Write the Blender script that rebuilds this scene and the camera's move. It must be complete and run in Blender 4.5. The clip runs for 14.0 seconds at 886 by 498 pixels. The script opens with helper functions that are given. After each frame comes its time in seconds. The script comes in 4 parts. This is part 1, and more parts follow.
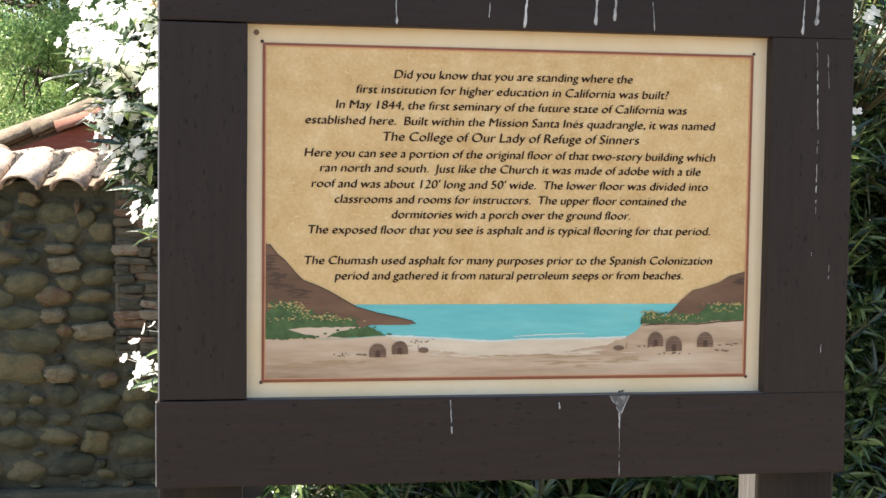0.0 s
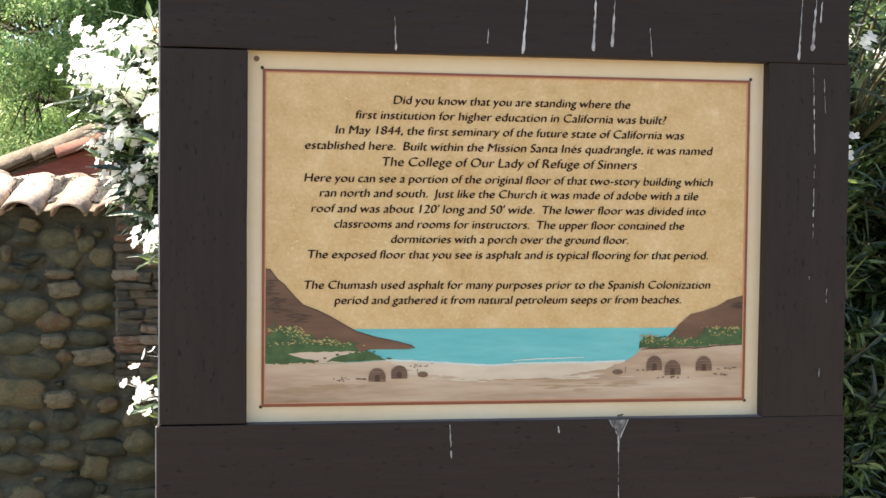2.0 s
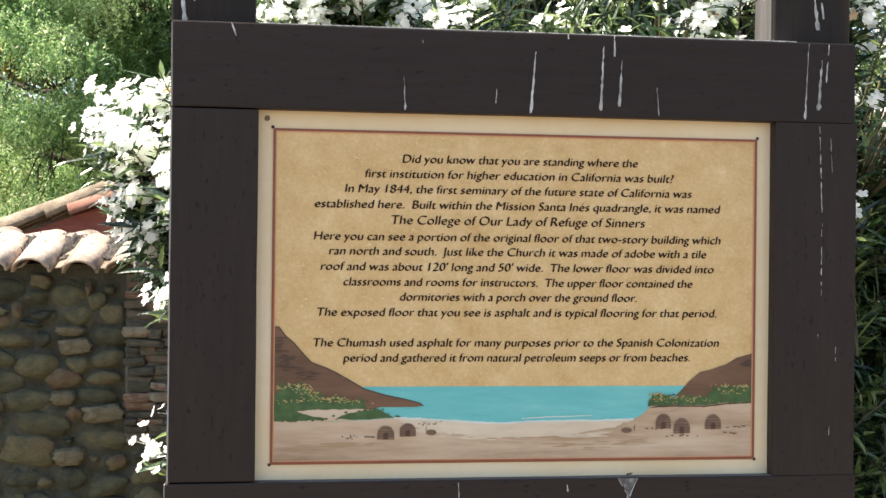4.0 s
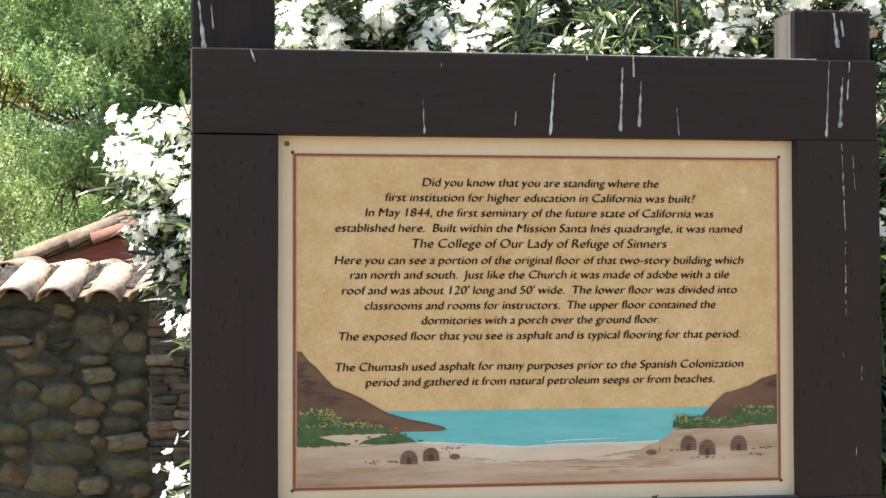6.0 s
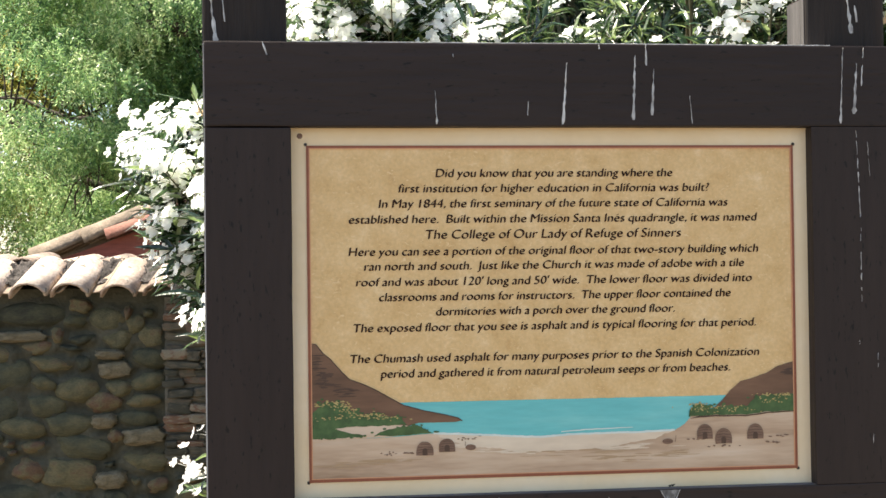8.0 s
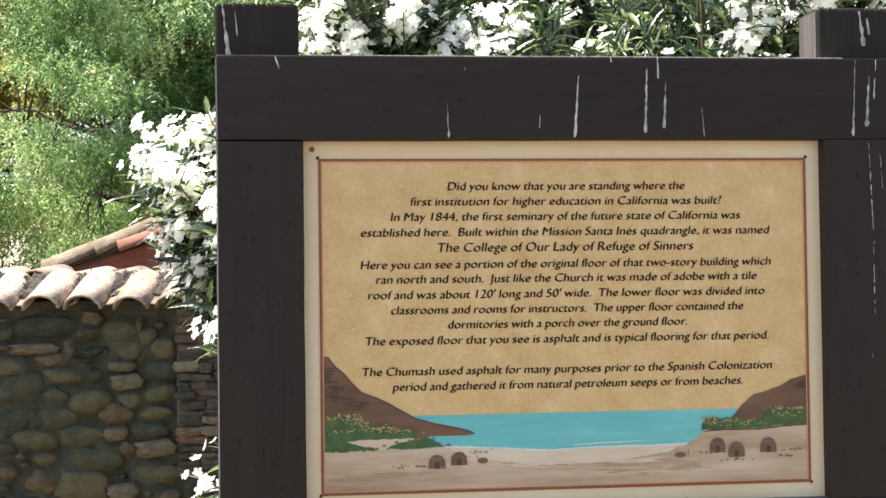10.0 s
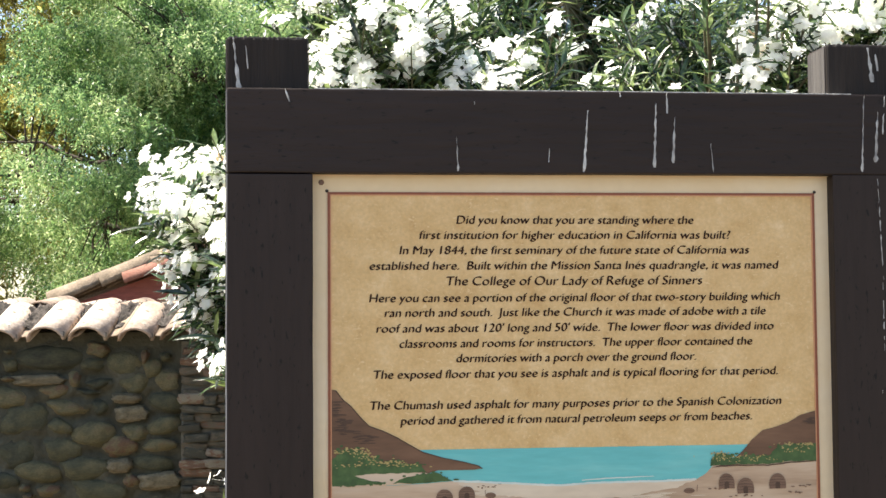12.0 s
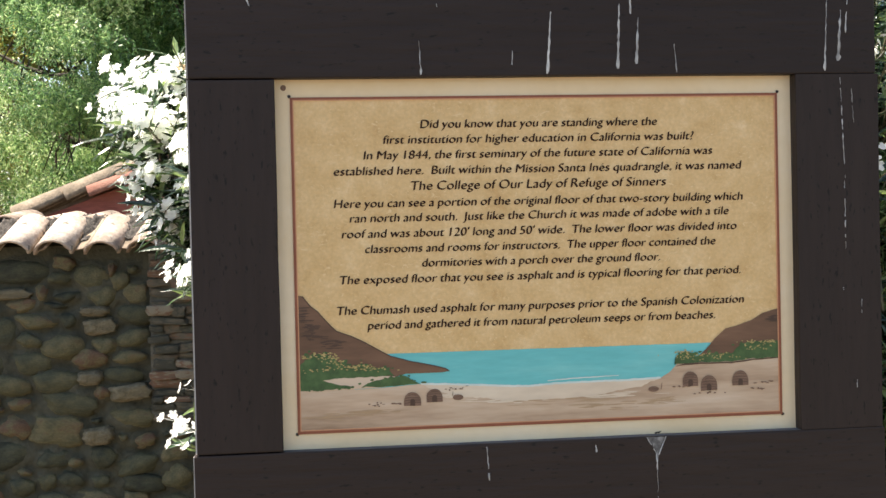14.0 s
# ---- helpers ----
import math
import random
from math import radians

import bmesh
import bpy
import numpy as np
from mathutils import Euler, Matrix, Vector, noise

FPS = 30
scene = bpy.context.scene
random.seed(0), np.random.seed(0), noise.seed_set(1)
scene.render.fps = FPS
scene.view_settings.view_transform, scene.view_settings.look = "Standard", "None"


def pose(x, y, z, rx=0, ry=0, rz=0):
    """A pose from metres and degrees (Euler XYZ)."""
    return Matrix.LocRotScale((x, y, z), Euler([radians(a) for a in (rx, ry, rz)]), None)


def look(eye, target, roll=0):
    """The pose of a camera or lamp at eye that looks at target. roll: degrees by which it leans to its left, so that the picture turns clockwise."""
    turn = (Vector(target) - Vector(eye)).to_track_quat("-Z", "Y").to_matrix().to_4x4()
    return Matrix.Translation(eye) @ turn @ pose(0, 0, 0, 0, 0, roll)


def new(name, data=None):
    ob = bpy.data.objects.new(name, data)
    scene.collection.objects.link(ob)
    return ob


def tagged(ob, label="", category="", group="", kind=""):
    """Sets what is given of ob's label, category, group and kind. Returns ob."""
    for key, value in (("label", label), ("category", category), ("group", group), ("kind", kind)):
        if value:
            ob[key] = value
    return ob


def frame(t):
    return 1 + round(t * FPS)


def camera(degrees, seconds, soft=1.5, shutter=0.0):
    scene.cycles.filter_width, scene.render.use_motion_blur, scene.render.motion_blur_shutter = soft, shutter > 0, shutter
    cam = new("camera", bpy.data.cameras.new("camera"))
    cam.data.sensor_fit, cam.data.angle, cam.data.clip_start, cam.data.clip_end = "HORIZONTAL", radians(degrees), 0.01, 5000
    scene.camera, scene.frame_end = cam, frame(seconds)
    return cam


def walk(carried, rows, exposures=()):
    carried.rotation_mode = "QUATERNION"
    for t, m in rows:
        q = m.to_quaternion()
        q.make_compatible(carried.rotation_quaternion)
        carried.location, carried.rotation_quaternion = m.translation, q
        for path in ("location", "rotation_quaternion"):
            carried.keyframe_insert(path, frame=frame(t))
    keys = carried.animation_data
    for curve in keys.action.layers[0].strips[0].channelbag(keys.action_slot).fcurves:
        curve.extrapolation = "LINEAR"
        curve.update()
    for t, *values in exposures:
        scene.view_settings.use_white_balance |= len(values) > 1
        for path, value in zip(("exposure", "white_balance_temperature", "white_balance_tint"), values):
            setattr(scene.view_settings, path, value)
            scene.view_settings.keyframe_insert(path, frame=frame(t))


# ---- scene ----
cam = camera(37.5, 14.0)
PATH = [
    (0, (-0.458, -2.204, 1.591), (-0.156, -0.231, 1.47), 0.7),
    (0.5, (-0.458, -2.202, 1.59), (-0.158, -0.229, 1.462), 0.7),
    (1, (-0.456, -2.2, 1.589), (-0.149, -0.227, 1.475), 0.6),
    (1.5, (-0.459, -2.207, 1.59), (-0.149, -0.233, 1.496), 0.8),
    (2, (-0.458, -2.214, 1.591), (-0.156, -0.238, 1.508), 0.6),
    (2.5, (-0.458, -2.219, 1.591), (-0.173, -0.24, 1.533), 0.6),
    (3, (-0.459, -2.22, 1.592), (-0.168, -0.242, 1.549), 0.7),
    (3.5, (-0.458, -2.222, 1.593), (-0.169, -0.243, 1.575), 0.7),
    (5.8, (-0.452, -2.226, 1.591), (-0.195, -0.243, 1.631), -0.1),
    (6, (-0.453, -2.219, 1.59), (-0.202, -0.235, 1.632), -0.1),
    (6.5, (-0.452, -2.215, 1.587), (-0.212, -0.23, 1.625), -0.1),
    (7, (-0.45, -2.214, 1.588), (-0.215, -0.228, 1.623), -0.5),
    (7.5, (-0.451, -2.216, 1.589), (-0.221, -0.23, 1.624), -0.6),
    (8, (-0.454, -2.217, 1.588), (-0.223, -0.231, 1.618), -0.7),
    (10.5, (-0.455, -2.218, 1.591), (-0.251, -0.229, 1.652), -0.5),
    (11, (-0.457, -2.218, 1.589), (-0.262, -0.229, 1.666), -0.2),
    (11.5, (-0.458, -2.216, 1.591), (-0.263, -0.228, 1.68), -0.3),
    (12, (-0.463, -2.216, 1.591), (-0.255, -0.229, 1.69), -0.4),
    (12.5, (-0.463, -2.216, 1.59), (-0.253, -0.23, 1.696), -0.4),
    (13, (-0.459, -2.216, 1.59), (-0.243, -0.231, 1.695), -0.7),
    (13.5, (-0.46, -2.215, 1.589), (-0.217, -0.231, 1.664), -1.1),
    (14, (-0.458, -2.217, 1.582), (-0.203, -0.234, 1.542), -1.3),
]
walk(cam, [(t, look(eye, target, roll)) for t, eye, target, roll in PATH], [(0, 1.93, 7000, 10.5), (3, 1.82, 7000, 10.5), (6.5, 1.70, 7000, 10.5), (11, 1.67, 7000, 10.5), (13, 1.65, 7000, 10.5), (14, 1.62, 7000, 10.5)])

# ---- world and sun ----
SUN_EL, SUN_AZ = 62.0, -76.0
world = bpy.data.worlds.new("sky")
scene.world = world
world.use_nodes = True
sky = world.node_tree.nodes.new("ShaderNodeTexSky")
sky.sky_type = "NISHITA"
sky.sun_disc = False
sky.sun_elevation = radians(SUN_EL)
sky.sun_rotation = radians(SUN_AZ % 360)
world.node_tree.nodes["Background"].inputs[1].default_value = 0.10
world.node_tree.links.new(sky.outputs[0], world.node_tree.nodes["Background"].inputs[0])
sun = new("sun", bpy.data.lights.new("sun", "SUN"))
sun.data.energy, sun.data.angle, sun.data.color = 5.0, radians(0.5), (1.0, 0.95, 0.86)
sun.matrix_world = look((math.sin(radians(SUN_AZ)) * math.cos(radians(SUN_EL)) * 30, math.cos(radians(SUN_AZ)) * math.cos(radians(SUN_EL)) * 30, math.sin(radians(SUN_EL)) * 30), (0, 0, 0))


# ---- materials ----
def mat(name, cols, scale=6.0, rough=0.8, bump=0.3, bscale=80.0, stretch=(1, 1, 1), rnd=None, island=False, fleck=None, spec=0.4, through_light=0.0, contrast=0.22, grain=1.0, crisp=0.62):
    """Noise-driven colour between cols, a finer grain, relief, and a shift from piece to piece."""
    m = bpy.data.materials.new(name)
    m.use_nodes = True
    nt = m.node_tree
    nd, ln = nt.nodes, nt.links.new
    bsdf = nd["Principled BSDF"]
    tc = nd.new("ShaderNodeTexCoord")
    mp = nd.new("ShaderNodeMapping")
    mp.inputs["Scale"].default_value = stretch
    ln(tc.outputs["Object"], mp.inputs["Vector"])
    n1 = nd.new("ShaderNodeTexNoise")
    n1.inputs["Scale"].default_value, n1.inputs["Detail"].default_value, n1.inputs["Roughness"].default_value = scale, 5 if crisp < .7 else 9, crisp
    ln(mp.outputs[0], n1.inputs["Vector"])
    ramp = nd.new("ShaderNodeValToRGB")
    el = ramp.color_ramp.elements
    while len(el) < len(cols):
        el.new(0.5)
    for i, c in enumerate(cols):
        el[i].position = 0.5 - contrast + 2 * contrast * i / max(1, len(cols) - 1)
        el[i].color = (*c, 1)
    fac = n1.outputs["Fac"]
    if rnd or island:
        src = nd.new("ShaderNodeNewGeometry").outputs["Random Per Island"] if island else nd.new("ShaderNodeObjectInfo").outputs["Random"]
        sc = nd.new("ShaderNodeMath")
        sc.operation = "MULTIPLY_ADD"
        sc.inputs[1].default_value = rnd or 0.4
        sc.inputs[2].default_value = -(rnd or 0.4) / 2
        ln(src, sc.inputs[0])
        ad = nd.new("ShaderNodeMath")
        ln(fac, ad.inputs[0])
        ln(sc.outputs[0], ad.inputs[1])
        fac = ad.outputs[0]
    ln(fac, ramp.inputs["Fac"])
    n2 = nd.new("ShaderNodeTexNoise")
    n2.inputs["Scale"].default_value, n2.inputs["Detail"].default_value = bscale, 4
    ln(mp.outputs[0], n2.inputs["Vector"])
    mr = nd.new("ShaderNodeMapRange")
    mr.inputs["From Min"].default_value, mr.inputs["From Max"].default_value = 0.3, 0.7
    mr.inputs["To Min"].default_value, mr.inputs["To Max"].default_value = 1 - .18 * grain, 1 + .15 * grain
    ln(n2.outputs["Fac"], mr.inputs["Value"])
    mx = nd.new("ShaderNodeMix")
    mx.data_type, mx.blend_type = "RGBA", "MULTIPLY"
    mx.inputs["Factor"].default_value = 1.0
    ln(ramp.outputs["Color"], mx.inputs["A"])
    ln(mr.outputs["Result"], mx.inputs["B"])
    col = mx.outputs["Result"]
    if fleck:
        fcol, fscale, cut, fstretch, fwarp = (*fleck, 0.0)[:5]
        mp2 = nd.new("ShaderNodeMapping")
        mp2.inputs["Scale"].default_value = fstretch
        ln(tc.outputs["Object"], mp2.inputs["Vector"])
        n3 = nd.new("ShaderNodeTexNoise")
        n3.inputs["Scale"].default_value, n3.inputs["Detail"].default_value, n3.inputs["Distortion"].default_value = fscale, 3, fwarp
        ln(mp2.outputs[0], n3.inputs["Vector"])
        m3 = nd.new("ShaderNodeMapRange")
        m3.inputs["From Min"].default_value, m3.inputs["From Max"].default_value = cut, cut + 0.08
        ln(n3.outputs["Fac"], m3.inputs["Value"])
        mx3 = nd.new("ShaderNodeMix")
        mx3.data_type = "RGBA"
        ln(m3.outputs["Result"], mx3.inputs["Factor"])
        ln(col, mx3.inputs["A"])
        mx3.inputs["B"].default_value = (*fcol, 1)
        col = mx3.outputs["Result"]
    ln(col, bsdf.inputs["Base Color"])
    bsdf.inputs["Roughness"].default_value = rough
    bsdf.inputs["Specular IOR Level"].default_value = spec
    if bump:
        bp = nd.new("ShaderNodeBump")
        bp.inputs["Strength"].default_value, bp.inputs["Distance"].default_value = bump, 0.01
        ln(n2.outputs["Fac"], bp.inputs["Height"])
        ln(bp.outputs[0], bsdf.inputs["Normal"])
    if through_light:
        tl = nd.new("ShaderNodeBsdfTranslucent")
        hs = nd.new("ShaderNodeHueSaturation")
        hs.inputs["Value"].default_value, hs.inputs["Saturation"].default_value = 1.9, .88
        ln(col, hs.inputs["Color"])
        ln(hs.outputs[0], tl.inputs["Color"])
        ms = nd.new("ShaderNodeMixShader")
        ms.inputs[0].default_value = through_light
        ln(bsdf.outputs[0], ms.inputs[1])
        ln(tl.outputs[0], ms.inputs[2])
        ln(ms.outputs[0], nd["Material Output"].inputs["Surface"])
    return m


M = {
    "rail": mat("dark_paint_rail", [(.0168, .0107, .0086), (.0222, .0146, .0120), (.0276, .0186, .0155)], 4, .60, .2, 90, (.12, 1, 1), fleck=((.006, .0045, .004), 150, .63, (.35, 1, 1)), spec=.25, grain=.6),
    "stile": mat("dark_paint_stile", [(.0168, .0107, .0086), (.0222, .0146, .0120), (.0276, .0186, .0155)], 4, .60, .2, 90, (1, 1, .12), fleck=((.006, .0045, .004), 150, .63, (1, 1, .35)), spec=.25, grain=.6),
    "post": mat("dark_stained_post", [(.009, .0075, .0075), (.017, .0130, .0110), (.034, .023, .0165)], 7, .7, .7, 120, (1, 1, .06), spec=.25),
    "weathered": mat("weathered_grey_wood", [(.035, .031, .029), (.085, .078, .072), (.19, .178, .165)], 22, .85, .9, 160, (1, 1, .04), contrast=.26),
    "worn": mat("worn_wood_lit_rim", [(.08, .075, .07), (.26, .25, .235), (.42, .41, .39)], 30, .85, .5, 160, (1, 1, .1)),
    "cream": mat("cream_board", [(.66, .495, .285), (.73, .585, .375), (.76, .645, .465)], 3, .42, .01, 60, grain=.12),
    "parchment": mat("parchment_print", [(.52, .32, .125), (.60, .40, .175), (.65, .45, .215), (.73, .545, .30)], 17, .42, .01, 170, fleck=((.69, .505, .265), 70, .615, (1, 1, 1.6), 2.2), contrast=.19, grain=.45, crisp=.74),
    "red_line": mat("red_line_print", [(.20, .058, .027), (.26, .08, .038)], 12, .45, .0, 150, grain=.3),
    "pink_line": mat("pink_line_print", [(.50, .24, .125), (.57, .29, .155)], 12, .45, .0, 150, grain=.3),
    "ink": mat("dark_ink", [(.028, .013, .008), (.046, .022, .014)], 30, .5, .0, 200, spec=.1),
    "sea": mat("turquoise_print", [(.085, .40, .405), (.12, .47, .47), (.18, .53, .51)], 14, .45, .0, 90, (.25, 1, 1.6), grain=.3),
    "foam": mat("foam_print", [(.42, .58, .56), (.68, .70, .62)], 30, .45, .0, 120, (.3, 1, 1), grain=.3),
    "sand": mat("sand_print", [(.30, .195, .118), (.44, .31, .205), (.52, .385, .265), (.58, .455, .335)], 7, .45, .0, 50, (.3, 1, 2.4), grain=.3, contrast=.13),
    "sand_light": mat("pale_sand_print", [(.56, .45, .33), (.68, .58, .44)], 12, .45, .0, 60, (.4, 1, 1.5), grain=.3),
    "sand_dark": mat("ochre_sand_print", [(.36, .235, .125), (.42, .295, .18)], 14, .45, .0, 60, (.3, 1, 1.5), grain=.3),
    "hill": mat("brown_hill_print", [(.095, .048, .026), (.14, .072, .040), (.18, .095, .054)], 22, .45, .0, 120, (.3, 1, 1.6), grain=.4),
    "hill_line": mat("dark_hill_print", [(.055, .028, .018), (.075, .04, .025)], 22, .45, .0, 120, grain=.4),
    "shrub": mat("green_shrub_print", [(.028, .062, .020), (.045, .10, .03), (.075, .14, .045)], 45, .45, .0, 150, grain=.6),
    "yellow_dab": mat("yellow_dab_print", [(.34, .26, .085), (.47, .36, .15)], 40, .45, .0, 150, grain=.4),
    "hut": mat("hut_print", [(.12, .066, .042), (.20, .118, .078)], 60, .45, .0, 150, (.3, 1, 2)),
    "dropping": mat("dropping_and_lit_edge", [(.16, .155, .15), (.40, .40, .385), (.68, .68, .66)], 90, .8, .3, 200, (1, 1, .35)),
    "dropping_thin": mat("thin_dropping", [(.05, .048, .046), (.12, .118, .115), (.30, .30, .29)], 80, .7, .2, 200),
    "ledge": mat("grey_ledge_sheen", [(.045, .045, .047), (.085, .086, .09), (.12, .12, .125)], 14, .8, .2, 120, (.3, 1, 1)),
    "nail": mat("dark_nail", [(.012, .010, .009), (.03, .022, .016)], 60, .5, .0, 100),
    "mortar": mat("grey_mortar", [(.042, .042, .029), (.063, .062, .043), (.088, .085, .060)], 5, .95, .8, 45),
    "stone": mat("river_stone", [(.040, .043, .031), (.066, .068, .044), (.092, .089, .052), (.140, .122, .068), (.125, .080, .052)], 1.7, .88, .45, 16, rnd=.55, contrast=.30, spec=.2, grain=.9),
    "brick": mat("old_brick", [(.09, .088, .068), (.15, .135, .098), (.19, .155, .112), (.235, .130, .085), (.31, .27, .20)], 2, .92, .7, 60, rnd=.62, contrast=.26, spec=.2),
    "tan_stone": mat("split_tan_stone", [(.11, .095, .06), (.18, .155, .10), (.25, .215, .15)], 3, .9, .8, 14, spec=.2),
    "pier_mortar": mat("pale_pier_mortar", [(.085, .08, .062), (.13, .12, .095), (.17, .16, .125)], 9, .95, .8, 50),
    "clay": mat("clay_tile", [(.14, .105, .08), (.29, .215, .165), (.42, .33, .265), (.55, .475, .40)], 10, .85, .45, 70, rnd=.25, fleck=((.14, .125, .10), 24, .60, (1, 1, 1))),
    "terracotta": mat("red_terracotta", [(.17, .072, .050), (.23, .098, .068), (.28, .14, .10)], 10, .85, .4, 70, rnd=.2),
    "old_clay": mat("mossy_clay_tile", [(.13, .105, .075), (.22, .17, .12), (.33, .255, .19)], 11, .9, .5, 70, rnd=.25),
    "debris": mat("dry_leaf_debris", [(.012, .010, .009), (.04, .034, .029), (.13, .11, .10)], 40, .95, .9, 90),
    "fascia": mat("red_brown_paint", [(.20, .055, .040), (.27, .078, .056), (.31, .10, .07)], 6, .7, .25, 80, (.2, 1, 1)),
    "plaster": mat("rust_plaster", [(.16, .05, .035), (.21, .07, .05)], 3, .9, .3, 60),
    "bark": mat("tree_bark", [(.028, .022, .016), (.055, .043, .032), (.095, .074, .056)], 7, .95, .9, 30, (1, 1, .3)),
    "twig": mat("green_brown_twig", [(.045, .05, .024), (.085, .08, .042), (.13, .11, .065)], 12, .8, .3, 60),
    "oleander_leaf": mat("oleander_leaf", [(.011, .026, .011), (.022, .048, .018), (.044, .086, .028), (.165, .225, .07)], 7, .26, .12, 90, island=True, rnd=.5, spec=.65, through_light=.26),
    "petal": mat("white_petal", [(.80, .80, .76), (.86, .86, .83)], 9, .6, .1, 60, through_light=.55, spec=.3),
    "petal_old": mat("faded_petal", [(.40, .24, .12), (.58, .42, .26)], 9, .7, .1, 60, through_light=.2, spec=.3),
    "pepper_leaf": mat("pepper_leaf", [(.032, .079, .031), (.082, .176, .058), (.192, .312, .100), (.49, .56, .29)], 1.1, .40, .1, 60, island=True, rnd=.30, through_light=.41, contrast=.20),
    "yellow_leaf": mat("yellow_green_leaf", [(.115, .105, .028), (.28, .265, .056), (.50, .47, .12)], .8, .5, .1, 60, island=True, rnd=.4, through_light=.40),
    "dirt": mat("dry_soil", [(.105, .080, .055), (.145, .112, .078), (.19, .15, .105)], 1.6, .95, .6, 40),
}


# ---- helpers of this scene ----
def mesh_of(name, verts, faces, material, smooth=False):
    me = bpy.data.meshes.new(name)
    me.from_pydata(verts, [], faces)
    me.materials.append(M[material])
    if smooth:
        me.polygons.foreach_set("use_smooth", [True] * len(me.polygons))
    me.update()
    return me


def link(name, me, parent=None, label="", m=None):
    ob = new(name, me)
    if parent:
        ob.parent = parent
    if m is not None:
        ob.matrix_basis = m
    return tagged(ob, label)


def part(name, bm, material, parent, label="", smooth=False):
    me = bpy.data.meshes.new(name)
    bm.to_mesh(me)
    bm.free()
    me.materials.append(M[material])
    if smooth:
        me.polygons.foreach_set("use_smooth", [True] * len(me.polygons))
    return link(name, me, parent, label)


def box_bm(x0, x1, y0, y1, z0, z1, bev=0.003, wobble=0.0, cuts=0):
    bm = bmesh.new()
    bmesh.ops.create_cube(bm, size=1)
    for v in bm.verts:
        v.co = Vector(((x0 + x1) / 2 + v.co.x * (x1 - x0), (y0 + y1) / 2 + v.co.y * (y1 - y0), (z0 + z1) / 2 + v.co.z * (z1 - z0)))
    if cuts:
        ax = max(range(3), key=lambda i: (x1 - x0, y1 - y0, z1 - z0)[i])
        es = [e for e in bm.edges if abs((e.verts[0].co - e.verts[1].co)[ax]) > 1e-4]
        bmesh.ops.subdivide_edges(bm, edges=es, cuts=cuts)
    if bev:
        es = [e for e in bm.edges if e.calc_face_angle(0) > 0.5]
        bmesh.ops.bevel(bm, geom=es, offset=bev, segments=2, profile=0.6, affect="EDGES")
    if wobble:
        for v in bm.verts:
            v.co += noise.noise_vector(v.co * 7) * wobble
    return bm


def tube(V, F, pts, radii, sides=6):
    """Adds a tapered tube along pts to the lists V and F."""
    base = len(V)
    for i, p in enumerate(pts):
        d = (pts[min(i + 1, len(pts) - 1)] - pts[max(i - 1, 0)]).normalized()
        a = d.orthogonal().normalized()
        b = d.cross(a)
        for k in range(sides):
            t = 2 * math.pi * k / sides
            V.append(p + (a * math.cos(t) + b * math.sin(t)) * radii[i])
    for i in range(len(pts) - 1):
        for k in range(sides):
            q = base + i * sides
            F.append((q + k, q + (k + 1) % sides, q + sides + (k + 1) % sides, q + sides + k))


# ---- ground ----
def build_ground():
    n, V, F = 60, [], []
    span = [math.copysign(abs(u) ** 3 * 400, u) for u in np.linspace(-1, 1, n)]
    for j in range(n):
        for i in range(n):
            x, y = span[i], span[j]
            V.append((x, y, -0.02 + 0.03 * noise.noise((x * .8, y * .8, 0))))
    for j in range(n - 1):
        for i in range(n - 1):
            F.append((j * n + i, j * n + i + 1, (j + 1) * n + i + 1, (j + 1) * n + i))
    g = link("ground", mesh_of("ground", V, F, "dirt", True))
    tagged(g, "trodden grey-brown soil ground of the mission courtyard", "ground", kind="structure")


build_ground()

# ---- information sign ----
FRONT = -0.026
TEXT = (
    ("Did you know that you are standing where the", -0.207, 0.208, 1.7500),
    ("first institution for higher education in California was built?", -0.271, 0.274, 1.7240),
    ("In May 1844, the first seminary of the future state of California was", -0.305, 0.307, 1.6980),
    ("established here.  Built within the Mission Santa In\u00e9s quadrangle, it was named", -0.356, 0.360, 1.6715),
    ("The College of Our Lady of Refuge of Sinners", -0.225, 0.222, 1.6445),
    ("Here you can see a portion of the original floor of that two-story building which", -0.357, 0.361, 1.6165),
    ("ran north and south.  Just like the Church it was made of adobe with a tile", -0.331, 0.335, 1.5915),
    ("roof and was about 120' long and 50' wide.  The lower floor was divided into", -0.345, 0.349, 1.5650),
    ("classrooms and rooms for instructors.  The upper floor contained the", -0.306, 0.310, 1.5390),
    ("dormitories with a porch over the ground floor.", -0.209, 0.209, 1.5135),
    ("The exposed floor that you see is asphalt and is typical flooring for that period.", -0.350, 0.355, 1.4870),
    ("The Chumash used asphalt for many purposes prior to the Spanish Colonization", -0.356, 0.360, 1.4350),
    ("period and gathered it from natural petroleum seeps or from beaches.", -0.305, 0.307, 1.4090),
)


